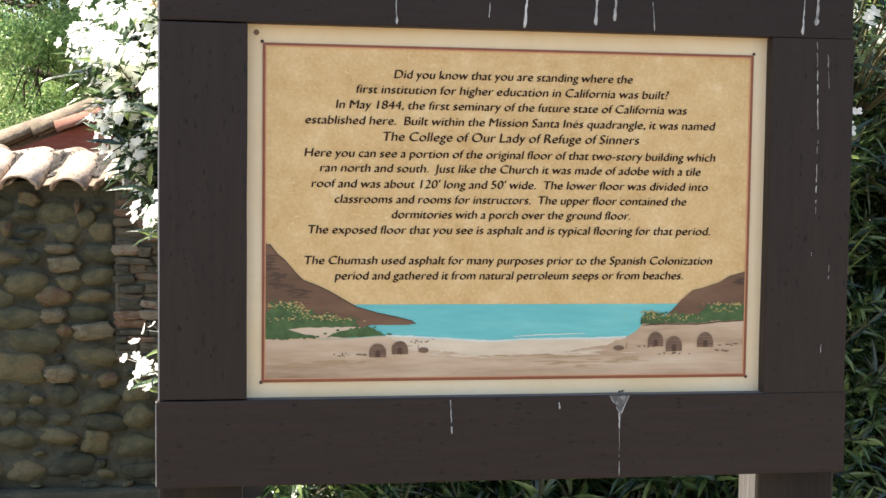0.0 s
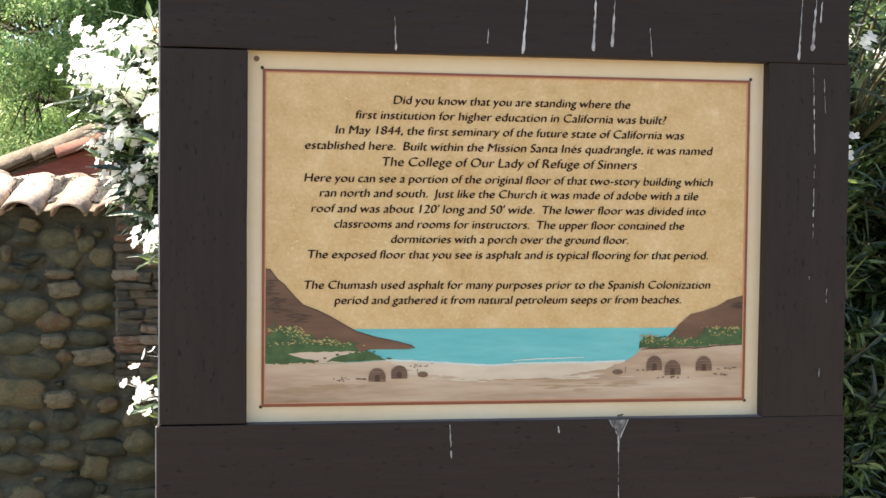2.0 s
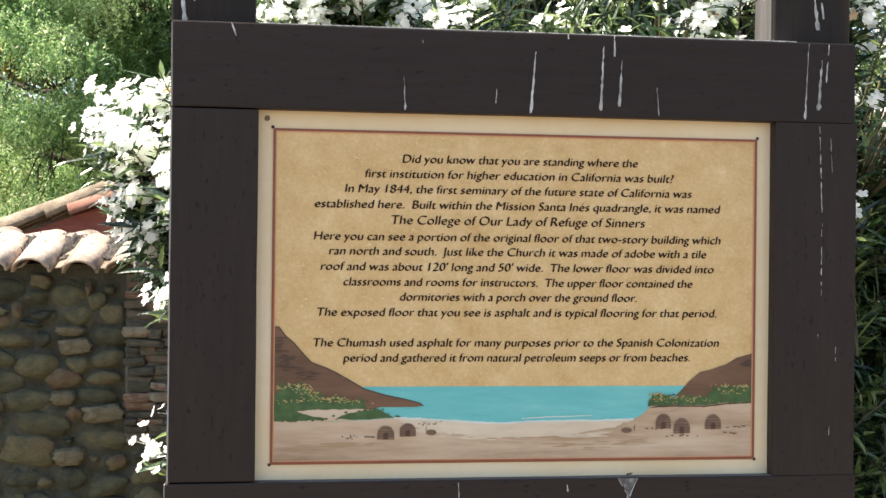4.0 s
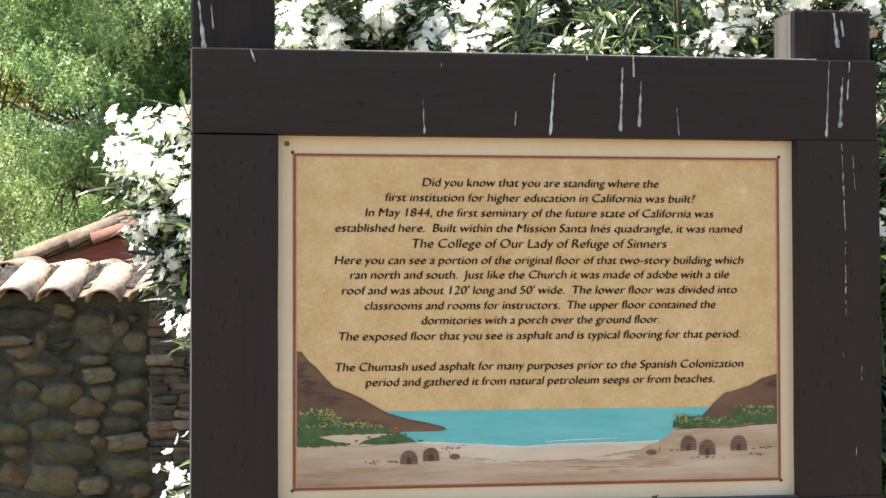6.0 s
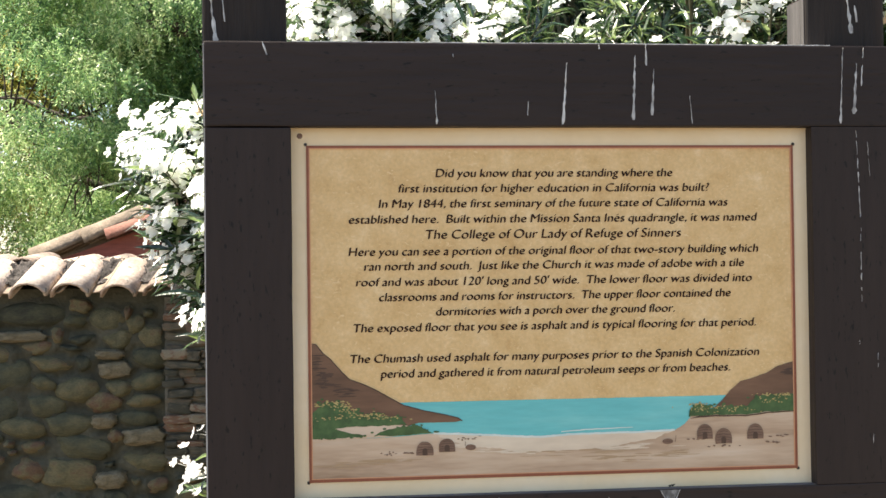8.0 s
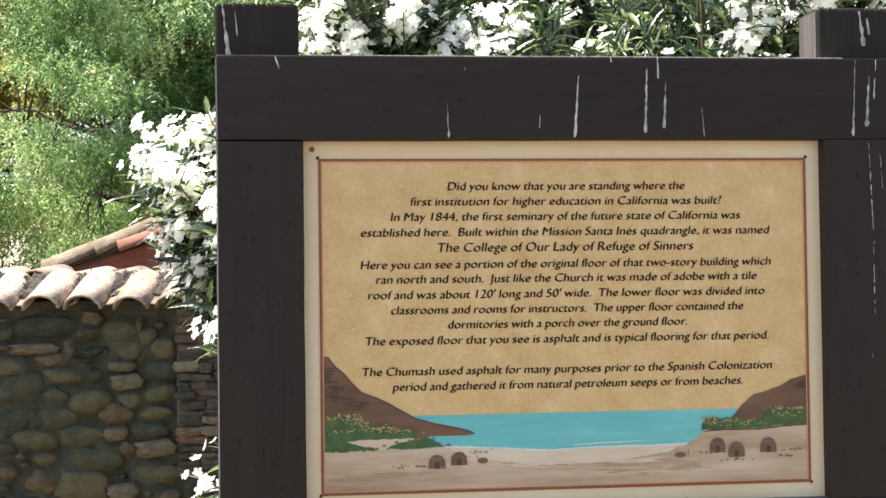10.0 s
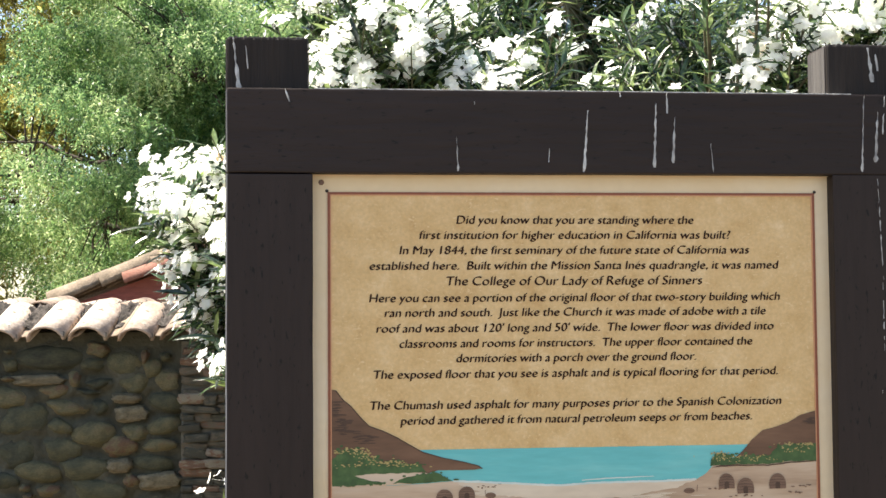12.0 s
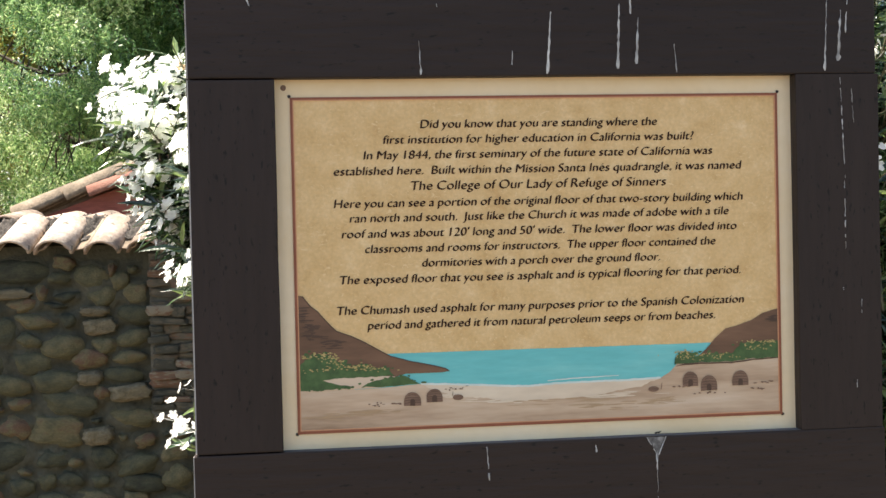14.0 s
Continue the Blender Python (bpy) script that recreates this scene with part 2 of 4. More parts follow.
def text_line(body, x0, x1, z, tall, parent, y):
    """A line of slanted lettering with a broad-pen stroke: thin letters swept along a slanted nib."""
    cu = bpy.data.curves.new("text_line", "FONT")
    cu.body, cu.size, cu.shear, cu.offset, cu.resolution_u, cu.space_word = body, 1.0, 0.13, -0.019, 3, 0.85
    ob = new("lettering", cu)
    bpy.context.view_layer.update()
    src = bpy.data.meshes.new_from_object(ob.evaluated_get(bpy.context.evaluated_depsgraph_get()))
    bpy.data.objects.remove(ob)
    co = np.empty(len(src.vertices) * 3)
    src.vertices.foreach_get("co", co)
    co = co.reshape(-1, 3)
    lo, hi = co[:, 0].min(), co[:, 0].max()
    faces = [tuple(p.vertices) for p in src.polygons]
    sx = (x1 - x0) / (hi - lo)
    V, F = [], []
    steps = 5
    for k in range(steps):
        u = (k / (steps - 1) - 0.5)
        dx, dz = u * 0.0019, u * 0.0012
        b = len(V)
        for c in co:
            V.append((x0 + (c[0] - lo) * sx + dx, y - 0.00003 * k, z - 0.0056 + c[1] * tall + dz))
        F += [tuple(b + i for i in f) for f in faces]
    bpy.data.meshes.remove(src)
    return link("text_line", mesh_of("text_line", V, F, "ink"), parent, "dark brown calligraphic lettering")


def flat_shape(name, pts, y, material, parent, label="", rough_edge=0.0, fine=0.006):
    """A printed area of the board: a filled outline at depth y with a slightly ragged edge."""
    out = []
    for i, p in enumerate(pts):
        q = pts[(i + 1) % len(pts)]
        n = max(1, int(math.dist(p, q) / fine)) if rough_edge else 1
        for k in range(n):
            x, z = p[0] + (q[0] - p[0]) * k / n, p[1] + (q[1] - p[1]) * k / n
            w = noise.noise_vector(Vector((x, z, y)) * 190) * rough_edge + noise.noise_vector(Vector((x, z, 3)) * 60) * rough_edge
            out.append((x + w.x * (0.2 if abs(x) > .42 else 1), z + w.y))
    bm = bmesh.new()
    f = bm.faces.new([bm.verts.new((x, y, z)) for x, z in out])
    bmesh.ops.triangulate(bm, faces=[f])
    bm.normal_update()
    return part(name, bm, material, parent, label)


def dabs(name, spots, y, material, parent, rx, rz, count, seed, label=""):
    """Small brush dabs scattered round the given spots, joined."""
    rng = random.Random(seed)
    V, F = [], []
    for cx, cz, sx, sz in spots:
        for i in range(count):
            x, z = cx + rng.gauss(0, sx), cz + rng.gauss(0, sz)
            if abs(x) > .418:
                continue
            a, b = rx * rng.uniform(.5, 1.4), rz * rng.uniform(.5, 1.4)
            base = len(V)
            for k in range(7):
                t = 2 * math.pi * k / 7
                r = rng.uniform(.7, 1.2)
                V.append((x + a * r * math.cos(t), y - 0.000003 * len(F), z + b * r * math.sin(t)))
            F.append(tuple(range(base, base + 7)))
    return tagged(link(name, mesh_of(name, V, F, material), parent, label), kind="stuff")


def streak(x0, z0, x1, z1, w, y, parent, seed, drop=True, gaps=0.0):
    """A dried white run: a thin ragged ribbon with a bead at its end."""
    rng = random.Random(seed)
    n = max(4, int(abs(z0 - z1) / 0.006))
    V, F = [], []
    for i in range(n + 1):
        u = i / n
        ww = w * (rng.choice((.08, .14, .22, .40)) if gaps else 0.22 + 0.44 * u + rng.uniform(-.25, .2)) * (1.5 if drop and u > .88 else 1) * (0.4 if i == n else 1)
        x, z = x0 + (x1 - x0) * u + rng.uniform(-.0006, .0006), z0 + (z1 - z0) * u
        V += [(x - ww, y, z), (x, y - 0.0012, z), (x + ww, y, z)]
    for i in range(n):
        if rng.random() < max(gaps, 0.0 if w > .0022 else .06):
            continue
        for k in (0, 1):
            F.append((3 * i + k, 3 * i + k + 1, 3 * i + k + 4, 3 * i + k + 3))
    return link("dropping_streak", mesh_of("dropping_streak", V, F, "dropping", True), parent, "dried white bird dropping run")


def build_sign():
    sign = new("information_sign")
    tagged(sign, "dark brown wooden information sign with a printed history board", "sign")
    # two posts, slightly uneven, with grey weathered inner faces
    for x0, x1, top in ((-0.598, -0.460, 2.065), (0.461, 0.606, 2.067)):
        p = part("post", box_bm(x0, x1, 0.013, 0.098, -0.3, top, 0.004, 0.0012, 40), "post", sign, "dark stained rough-sawn wooden post")
        for fx, s in ((x0 - 0.0012, -1), (x1 + 0.0012, 1)):
            bm = box_bm(fx - 0.0006, fx + 0.0006, 0.017, 0.095, -0.3, top - 0.004, 0)
            part("side_face", bm, "weathered", p, "grey weathered side of the post")
        bm = box_bm(x0 + .006, x1 - .006, 0.018, 0.092, top - 0.002, top + 0.001, 0.0005)
        part("end_grain", bm, "weathered", p, "sun-bleached sawn end grain")
        for i in range(16):
            xx = x0 + .008 + (x1 - x0 - .016) * i / 15
            part("splinter", box_bm(xx - .003, xx + .002, .0135, .0165, top - .002, top + .0012 + .0018 * noise.noise((i * 3.1, x0, 0)), 0), "weathered", p)
    top_rail = part("top_rail", box_bm(-0.595, 0.600, FRONT, 0.012, 1.8288, 1.971, 0.0028, 0.0008, 60), "rail", sign, "dark brown painted top board with white droppings")
    low_rail = part("bottom_rail", box_bm(-0.600, 0.608, FRONT, 0.012, 1.058, 1.2035, 0.0028, 0.0008, 60), "rail", sign, "dark brown painted bottom board")
    stile_l = part("stile", box_bm(-0.5955, -0.4525, FRONT + .0008, 0.0115, 1.2055, 1.8268, 0.0025, 0.0008, 40), "stile", sign, "dark brown painted upright board")
    stile_r = part("stile", box_bm(0.4525, 0.604, FRONT + .0004, 0.0115, 1.2038, 1.8283, 0.0008, 0.0006, 40), "stile", sign, "dark brown painted upright board with white droppings")

    # left edge strips: bare grey wood, paled to draw the sunlit rim
    for z0, z1 in ((1.062, 1.2025), (1.2065, 1.8258), (1.8300, 1.967)):
        x = -.6005 if z0 < 1.1 else -.5960
        part("worn_edge", box_bm(x - .0006, x + .0016, FRONT + .0006, FRONT + .012, z0, z1, .0005, .0005, 20), "worn", stile_l, "worn grey wood edge with its sunlit rim painted pale")

    # printed board
    panel = part("panel", box_bm(-0.4545, 0.4545, 0.0, 0.011, 1.2015, 1.8305, 0.0005), "cream", sign, "cream history board with a painted beach scene")
    flat_shape("parchment_area", ((-.4235, 1.233), (.4235, 1.233), (.4235, 1.7965), (-.4235, 1.7965)), -0.0004, "parchment", panel, "mottled tan parchment print")
    for a, b, c, d in ((-.4275, .4275, 1.7945, 1.7985), (-.4275, .4275, 1.2295, 1.2345), (-.4275, -.4232, 1.2345, 1.7945), (.4232, .4275, 1.2345, 1.7945)):
        part("border_line", box_bm(a, b, -0.0022, -0.0004, c, d, 0), "red_line", panel, "dark red printed border line")
    for a, b, c, d in ((-.4232, .4232, 1.7928, 1.7945), (-.4232, .4232, 1.2345, 1.2362), (-.4232, -.4215, 1.2362, 1.7928), (.4215, .4232, 1.2362, 1.7928)):
        part("border_line", box_bm(a, b, -0.0021, -0.0004, c, d, 0), "pink_line", panel, "thin pink printed border line")

    # painted beach
    flat_shape("sea", ((-.33, 1.29), (.30, 1.29), (.30, 1.3605), (-.33, 1.3610)), -0.0007, "sea", panel, "painted turquoise sea", .0004)
    shore = ((-.4215, 1.303), (-.309, 1.302), (-.217, 1.307), (-.153, 1.304), (-.074, 1.298), (-.030, 1.296), (.015, 1.299), (.086, 1.300), (.147, 1.300), (.206, 1.302), (.224, 1.312), (.236, 1.325), (.240, 1.333), (.4215, 1.333))
    flat_shape("beach", ((-.4215, 1.236), *shore, (.4215, 1.236)), -0.0010, "sand", panel, "painted sandy beach", .0006)
    wet = [(x, z) for x, z in shore[2:10]]
    flat_shape("pale_sand", (*wet, (.17, 1.289), (.08, 1.274), (-.06, 1.271), (-.17, 1.288)), -0.0012, "sand_light", panel, "pale painted sand at the waterline", .0020)
    dabs("sand_stroke", ((.19, 1.262, .035, .0035), (.13, 1.257, .035, .003), (-.37, 1.256, .025, .003), (-.30, 1.262, .03, .002), (.02, 1.268, .06, .003)), -0.0013, "sand_dark", panel, .016, .0009, 16, 31, "ochre brush strokes in the sand")
    dabs("sand_stroke", ((.10, 1.276, .05, .003), (-.06, 1.274, .05, .003), (-.15, 1.286, .02, .002)), -0.00135, "sand_light", panel, .020, .0011, 18, 32, "pale brush strokes in the sand")
    flat_shape("foam_line", (*[(x, z + .0022) for x, z in wet], *[(x, z - .0012) for x, z in reversed(wet)]), -0.0014, "foam", panel, "white painted foam line", .0007, .004)
    flat_shape("foam_line", ((.005, 1.3055), (.06, 1.3085), (.13, 1.3095), (.132, 1.3085), (.06, 1.3065), (.005, 1.304)), -0.0014, "foam", panel, "white painted foam line", .0006, .004)
    hill_l = ((-.4215, 1.464), (-.414, 1.463), (-.401, 1.446), (-.389, 1.437), (-.373, 1.418), (-.358, 1.403), (-.334, 1.394), (-.310, 1.382), (-.286, 1.368), (-.266, 1.357), (-.232, 1.347), (-.198, 1.340), (-.173, 1.333), (-.166, 1.328), (-.178, 1.326), (-.242, 1.326), (-.265, 1.320), (-.4215, 1.304))
    flat_shape("hill", hill_l, -0.0016, "hill", panel, "painted brown headland", .0004)
    flat_shape("hill_edge", (*hill_l[:14], *[(x - .001, z - .0014) for x, z in reversed(hill_l[1:14])]), -0.0018, "hill_line", panel, "", .0003)
    hill_r = ((.275, 1.338), (.290, 1.350), (.306, 1.368), (.326, 1.385), (.342, 1.388), (.373, 1.398), (.394, 1.410), (.4215, 1.417), (.4215, 1.338))
    flat_shape("hill", hill_r, -0.0016, "hill", panel, "painted brown headland", .0004)
    dabs("hill_stroke", ((-.414, 1.430, .002, .008), (-.403, 1.410, .007, .006), (-.366, 1.380, .011, .004), (-.398, 1.394, .010, .004), (.413, 1.399, .003, .003)), -0.00185, "hill_line", panel, .009, .0011, 16, 3)
    flat_shape("sandbar", ((-.4215, 1.312), (-.36, 1.325), (-.31, 1.325), (-.26, 1.322), (-.235, 1.309), (-.30, 1.303), (-.4215, 1.302)), -0.0019, "sand", panel, "", .0006)
    flat_shape("shrub_patch", ((-.4215, 1.347), (-.405, 1.360), (-.377, 1.364), (-.362, 1.355), (-.348, 1.341), (-.309, 1.341), (-.271, 1.333), (-.261, 1.324), (-.309, 1.322), (-.348, 1.323), (-.380, 1.320), (-.4215, 1.318)), -0.0021, "shrub", panel, "painted green shrubs", .0014, .004)
    flat_shape("shrub_patch", ((-.4215, 1.326), (-.385, 1.320), (-.36, 1.312), (-.333, 1.3075), (-.37, 1.3035), (-.4215, 1.3035)), -0.00215, "shrub", panel, "painted green shrubs", .0010, .004)
    flat_shape("shrub_patch", ((-.319, 1.306), (-.300, 1.315), (-.261, 1.321), (-.246, 1.323), (-.219, 1.308), (-.251, 1.306), (-.290, 1.305)), -0.0021, "shrub", panel, "painted green shrubs", .0012, .004)
    flat_shape("shrub_patch", ((.232, 1.325), (.233, 1.336), (.241, 1.344), (.251, 1.347), (.262, 1.345), (.270, 1.338), (.291, 1.340), (.338, 1.341), (.346, 1.351), (.356, 1.358), (.376, 1.361), (.400, 1.359), (.4215, 1.361), (.4215, 1.331), (.374, 1.330), (.333, 1.326), (.291, 1.327), (.249, 1.326)), -0.0021, "shrub", panel, "painted green shrubs", .0012, .004)
    flat_shape("shrub_shade", ((.233, 1.321), (.25, 1.326), (.29, 1.326), (.333, 1.325), (.374, 1.329), (.4215, 1.331), (.4215, 1.3295), (.374, 1.327), (.333, 1.323), (.29, 1.324), (.25, 1.323)), -0.0022, "hill_line", panel, "", .0006, .004)
    dabs("shrub_dab", ((-.405, 1.358, .008, .004), (-.38, 1.361, .010, .003), (-.355, 1.347, .010, .003), (-.32, 1.342, .014, .002), (-.28, 1.335, .010, .002), (-.40, 1.305, .014, .0012), (-.35, 1.306, .010, .001), (-.27, 1.318, .018, .003), (-.24, 1.312, .010, .002)), -0.00225, "shrub", panel, .0036, .0018, 16, 15)
    dabs("shrub_dab", ((.24, 1.336, .004, .004), (.262, 1.342, .010, .002), (.31, 1.341, .016, .0018), (.36, 1.354, .008, .002), (.40, 1.357, .012, .0016)), -0.00225, "shrub", panel, .003, .0016, 16, 16)
    dabs("yellow_dab", ((-.405, 1.361, .009, .002), (-.378, 1.364, .010, .0015), (-.356, 1.350, .006, .003), (-.372, 1.358, .008, .004), (-.32, 1.342, .016, .0012), (-.335, 1.341, .022, .0025), (-.385, 1.337, .02, .0022), (-.30, 1.336, .022, .0025)), -0.0023, "yellow_dab", panel, .0020, .0011, 20, 5, "yellow painted blossom dabs")
    dabs("yellow_dab", ((.251, 1.346, .008, .0012), (.25, 1.338, .008, .003), (.30, 1.340, .026, .0015), (.30, 1.334, .028, .0025), (.375, 1.360, .015, .0012), (.41, 1.359, .008, .0012), (.385, 1.352, .022, .003)), -0.0023, "yellow_dab", panel, .0014, .0012, 22, 6, "yellow painted blossom dabs")
    dabs("grass_tuft", ((-.29, 1.2735, .012, .0015), (-.262, 1.2755, .005, .0015), (.295, 1.2725, .018, .0008), (.245, 1.286, .010, .0008), (.385, 1.276, .012, .0008), (.40, 1.288, .012, .0008), (-.145, 1.299, .02, .002)), -0.0023, "hut", panel, .0028, .0011, 8, 8)
    for hx, hz, w, h in ((-.2315, 1.2705, .0148, .0235), (-.1935, 1.2755, .0140, .0230), (.260, 1.2855, .0140, .0260), (.2935, 1.2765, .0148, .0270), (.351, 1.2835, .0148, .0265)):
        arch = [(hx - w, hz), *[(hx - w * math.cos(t * math.pi / 10), hz + h * .35 + h * .65 * math.sin(t * math.pi / 10)) for t in range(11)], (hx + w, hz)]
        flat_shape("hut", arch, -0.0024, "hut", panel, "painted brown thatched dome hut", .0005, .004)
        flat_shape("hut_door", [(hx - .0042, hz), (hx - .0042, hz + .009), (hx - .002, hz + .012), (hx + .002, hz + .012), (hx + .0042, hz + .009), (hx + .0042, hz)], -0.0026, "hill_line", panel)
        for k in range(4):
            zz = hz + h * (.2 + .18 * k)
            ww = w * (0.95, .9, .78, .5)[k]
            flat_shape("hut_band", [(hx - ww, zz), (hx, zz + .0012), (hx + ww, zz), (hx + ww, zz + .0008), (hx, zz + .002), (hx - ww, zz + .0008)], -0.0025, "hill_line", panel)
    for bx, bz in ((-.153, 1.282), (.193, 1.283)):
        flat_shape("canoe", [(bx + .0095 * math.cos(t * .5236), bz + .005 * math.sin(t * .5236)) for t in range(12)], -0.0024, "hut", panel, "painted dark canoe", .0004, .003)
        flat_shape("paddle", [(bx - .010, bz + .003), (bx - .009, bz + .010), (bx - .0082, bz + .010), (bx - .0088, bz + .003)] if bx < 0 else [(bx + .013, bz - .001), (bx + .0145, bz + .010), (bx + .0155, bz + .010), (bx + .0142, bz - .001)], -0.0024, "hut", panel)
    for i, (body, x0, x1, z) in enumerate(TEXT):
        text_line(body, x0, x1, z, .0226 if i == 4 else .0208, panel, -0.0012)
    # nail heads and the worn hole in a corner
    for x, z in ((-.4285, 1.8005), (.4285, 1.8005), (-.4285, 1.2295), (.4285, 1.2295)):
        bm = bmesh.new()
        bmesh.ops.create_cone(bm, cap_ends=True, segments=10, radius1=.0030, radius2=.0024, depth=.002, matrix=Matrix.Translation((x, -.001, z)) @ Matrix.Rotation(math.pi / 2, 4, "X"))
        part("nail", bm, "nail", panel, "small dark nail head")
    bm = bmesh.new()
    bmesh.ops.create_cone(bm, cap_ends=True, segments=12, radius1=.005, radius2=.0035, depth=.002, matrix=Matrix.Translation((-.438, -.0009, 1.815)) @ Matrix.Rotation(math.pi / 2, 4, "X"))
    part("screw", bm, "hut", panel, "rusty screw head")
    dabs("grime", ((-.448, 1.2085, .004, .0015), (-.440, 1.2065, .006, .0008), (.20, 1.2062, .006, .0006)), -0.0006, "nail", panel, .0016, .0011, 10, 21, "dark grime in the corner")
    dabs("scuff", ((-.447, 1.822, .003, .004), (-.438, 1.815, .004, .004), (-.441, 1.228, .003, .003)), -0.0006, "sand_dark", panel, .0022, .0018, 9, 11)

    # white droppings
    y = FRONT - 0.0004
    runs = (
        (top_rail, .018, 1.938, .010, 1.832, .0034), (top_rail, .138, 1.952, .134, 1.840, .0042), (top_rail, .157, 1.970, .158, 1.934, .0030),
        (top_rail, .171, 1.928, .167, 1.848, .0038), (top_rail, -.209, 1.890, -.207, 1.832, .0020), (top_rail, -.050, 1.872, -.051, 1.848, .0016),
        (top_rail, .234, 1.882, .238, 1.833, .0018), (top_rail, -.498, 1.970, -.491, 1.948, .0040), (top_rail, .512, 1.968, .506, 1.834, .0024),
        (top_rail, .537, 1.940, .531, 1.851, .0050), (top_rail, .55, 1.968, .545, 1.90, .0018), (top_rail, -.178, 1.952, -.178, 1.946, .0014), (top_rail, .075, 1.970, .075, 1.962, .003),
        (stile_r, .534, 1.822, .541, 1.645, .0030), (stile_r, .539, 1.690, .541, 1.665, .0048), (stile_r, .540, 1.640, .540, 1.521, .0026), (stile_r, .535, 1.455, .535, 1.447, .0022),
        (stile_r, .568, 1.431, .568, 1.400, .0012), (stile_r, .555, 1.802, .558, 1.742, .0018), (stile_r, .557, 1.289, .557, 1.274, .0018),
        (low_rail, -.109, 1.199, -.105, 1.141, .0021), (low_rail, .081, 1.194, .083, 1.181, .0028), (low_rail, .190, 1.158, .191, 1.062, .0006),
        (low_rail, .172, 1.203, .188, 1.176, .0020), (low_rail, .206, 1.203, .1925, 1.172, .0030), (low_rail, .189, 1.176, .190, 1.146, .0030),
    )
    for i, (par, x0, z0, x1, z1, w) in enumerate(runs):
        streak(x0, z0, x1, z1, w, y + (.0008 if par is stile_r else 0), par, i, par is not stile_r, .32 if par is stile_r else 0.0)
    flat_shape("dropping_fan", ((.170, 1.2030), (.208, 1.2030), (.198, 1.190), (.1935, 1.175), (.1915, 1.158), (.1885, 1.158), (.1872, 1.175), (.182, 1.190)), y - .0004, "dropping_thin", low_rail, "thin grey dropping film", .0008, .004)
    for x0, z0, x1, z1, w in ((-.587, 2.064, -.577, 1.974, .0050), (.538, 2.062, .546, 2.0, .006), (.552, 2.05, .556, 2.02, .004), (-.566, 2.05, -.562, 2.01, .002)):
        streak(x0, z0, x1, z1, w, 0.0122, sign.children[0] if x0 < 0 else [c for c in sign.children if c.name.startswith("post")][1], int(z0 * 1000))
    # white strip that paints the sun's highlight along the top board's upper edge
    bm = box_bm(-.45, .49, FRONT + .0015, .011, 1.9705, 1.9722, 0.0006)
    part("dust_line", bm, "dropping", top_rail, "top edge with the sunlight put into its white colour")
    # ledge the bottom board leaves under the panel: dust plus painted sky sheen
    part("ledge_dust", box_bm(-.452, .452, FRONT + .003, -.003, 1.2034, 1.2042, 0.0003), "ledge", low_rail, "narrow dusty ledge with sky sheen put into its grey")
    return sign


build_sign()


# ---- stone wall with tile coping ----
WY = 4.0
UPPER_STONES = (
    (-1.64, 1.40, 0.277, 0.112), (-1.45, 1.37, 0.105, 0.059), (-1.30, 1.37, 0.148, 0.111), (-1.21, 1.40, 0.037, 0.068), (-1.18, 1.35, 0.087, 0.087),
    (-1.12, 1.40, 0.050, 0.040), (-1.82, 1.37, 0.068, 0.061), (-1.53, 1.30, 0.063, 0.074), (-1.25, 1.28, 0.137, 0.097), (-1.11, 1.29, 0.129, 0.105),
    (-1.61, 1.25, 0.142, 0.068), (-1.47, 1.24, 0.097, 0.029), (-1.82, 1.22, 0.200, 0.090), (-1.42, 1.28, 0.108, 0.045), (-1.56, 1.17, 0.174, 0.068),
    (-1.41, 1.17, 0.082, 0.068), (-1.11, 1.19, 0.148, 0.090),
)
MIDDLE_STONES = (
    (-1.76, 1.12, 0.208, 0.137), (-1.59, 1.08, 0.103, 0.071), (-1.44, 1.05, 0.177, 0.111), (-1.12, 1.08, 0.140, 0.082), (-1.25, 1.05, 0.116, 0.082),
    (-1.78, 0.97, 0.195, 0.134), (-1.58, 0.98, 0.177, 0.103), (-1.32, 0.99, 0.142, 0.097), (-1.14, 0.99, 0.137, 0.068), (-1.93, 1.09, 0.105, 0.119),
    (-1.69, 0.88, 0.187, 0.095), (-1.48, 0.89, 0.221, 0.103), (-1.17, 0.91, 0.161, 0.082), (-1.84, 0.84, 0.121, 0.082), (-1.27, 0.83, 0.068, 0.066),
    (-1.42, 0.79, 0.240, 0.113), (-1.14, 0.71, 0.195, 0.097), (-1.47, 0.66, 0.214, 0.125), (-1.09, 0.60, 0.107, 0.067),
)
LOWER_STONES = (
    (-1.27, 0.53, 0.130, 0.095), (-1.12, 0.49, 0.195, 0.095), (-1.40, 0.51, 0.063, 0.051), (-1.50, 0.53, 0.151, 0.084), (-1.53, 0.43, 0.084, 0.077),
    (-1.42, 0.43, 0.107, 0.077), (-1.29, 0.42, 0.084, 0.060), (-1.09, 0.40, 0.183, 0.077), (-1.13, 0.31, 0.113, 0.107), (-1.30, 0.34, 0.176, 0.077),
    (-1.49, 0.33, 0.155, 0.095), (-0.94, 0.43, 0.144, 0.121), (-0.95, 0.54, 0.132, 0.097), (-0.95, 0.29, 0.190, 0.107), (-1.25, 0.20, 0.214, 0.107),
    (-0.94, 0.17, 0.202, 0.086), (-1.45, 0.18, 0.179, 0.107), (-1.62, 0.18, 0.139, 0.093), (-1.63, 0.31, 0.139, 0.093),
)
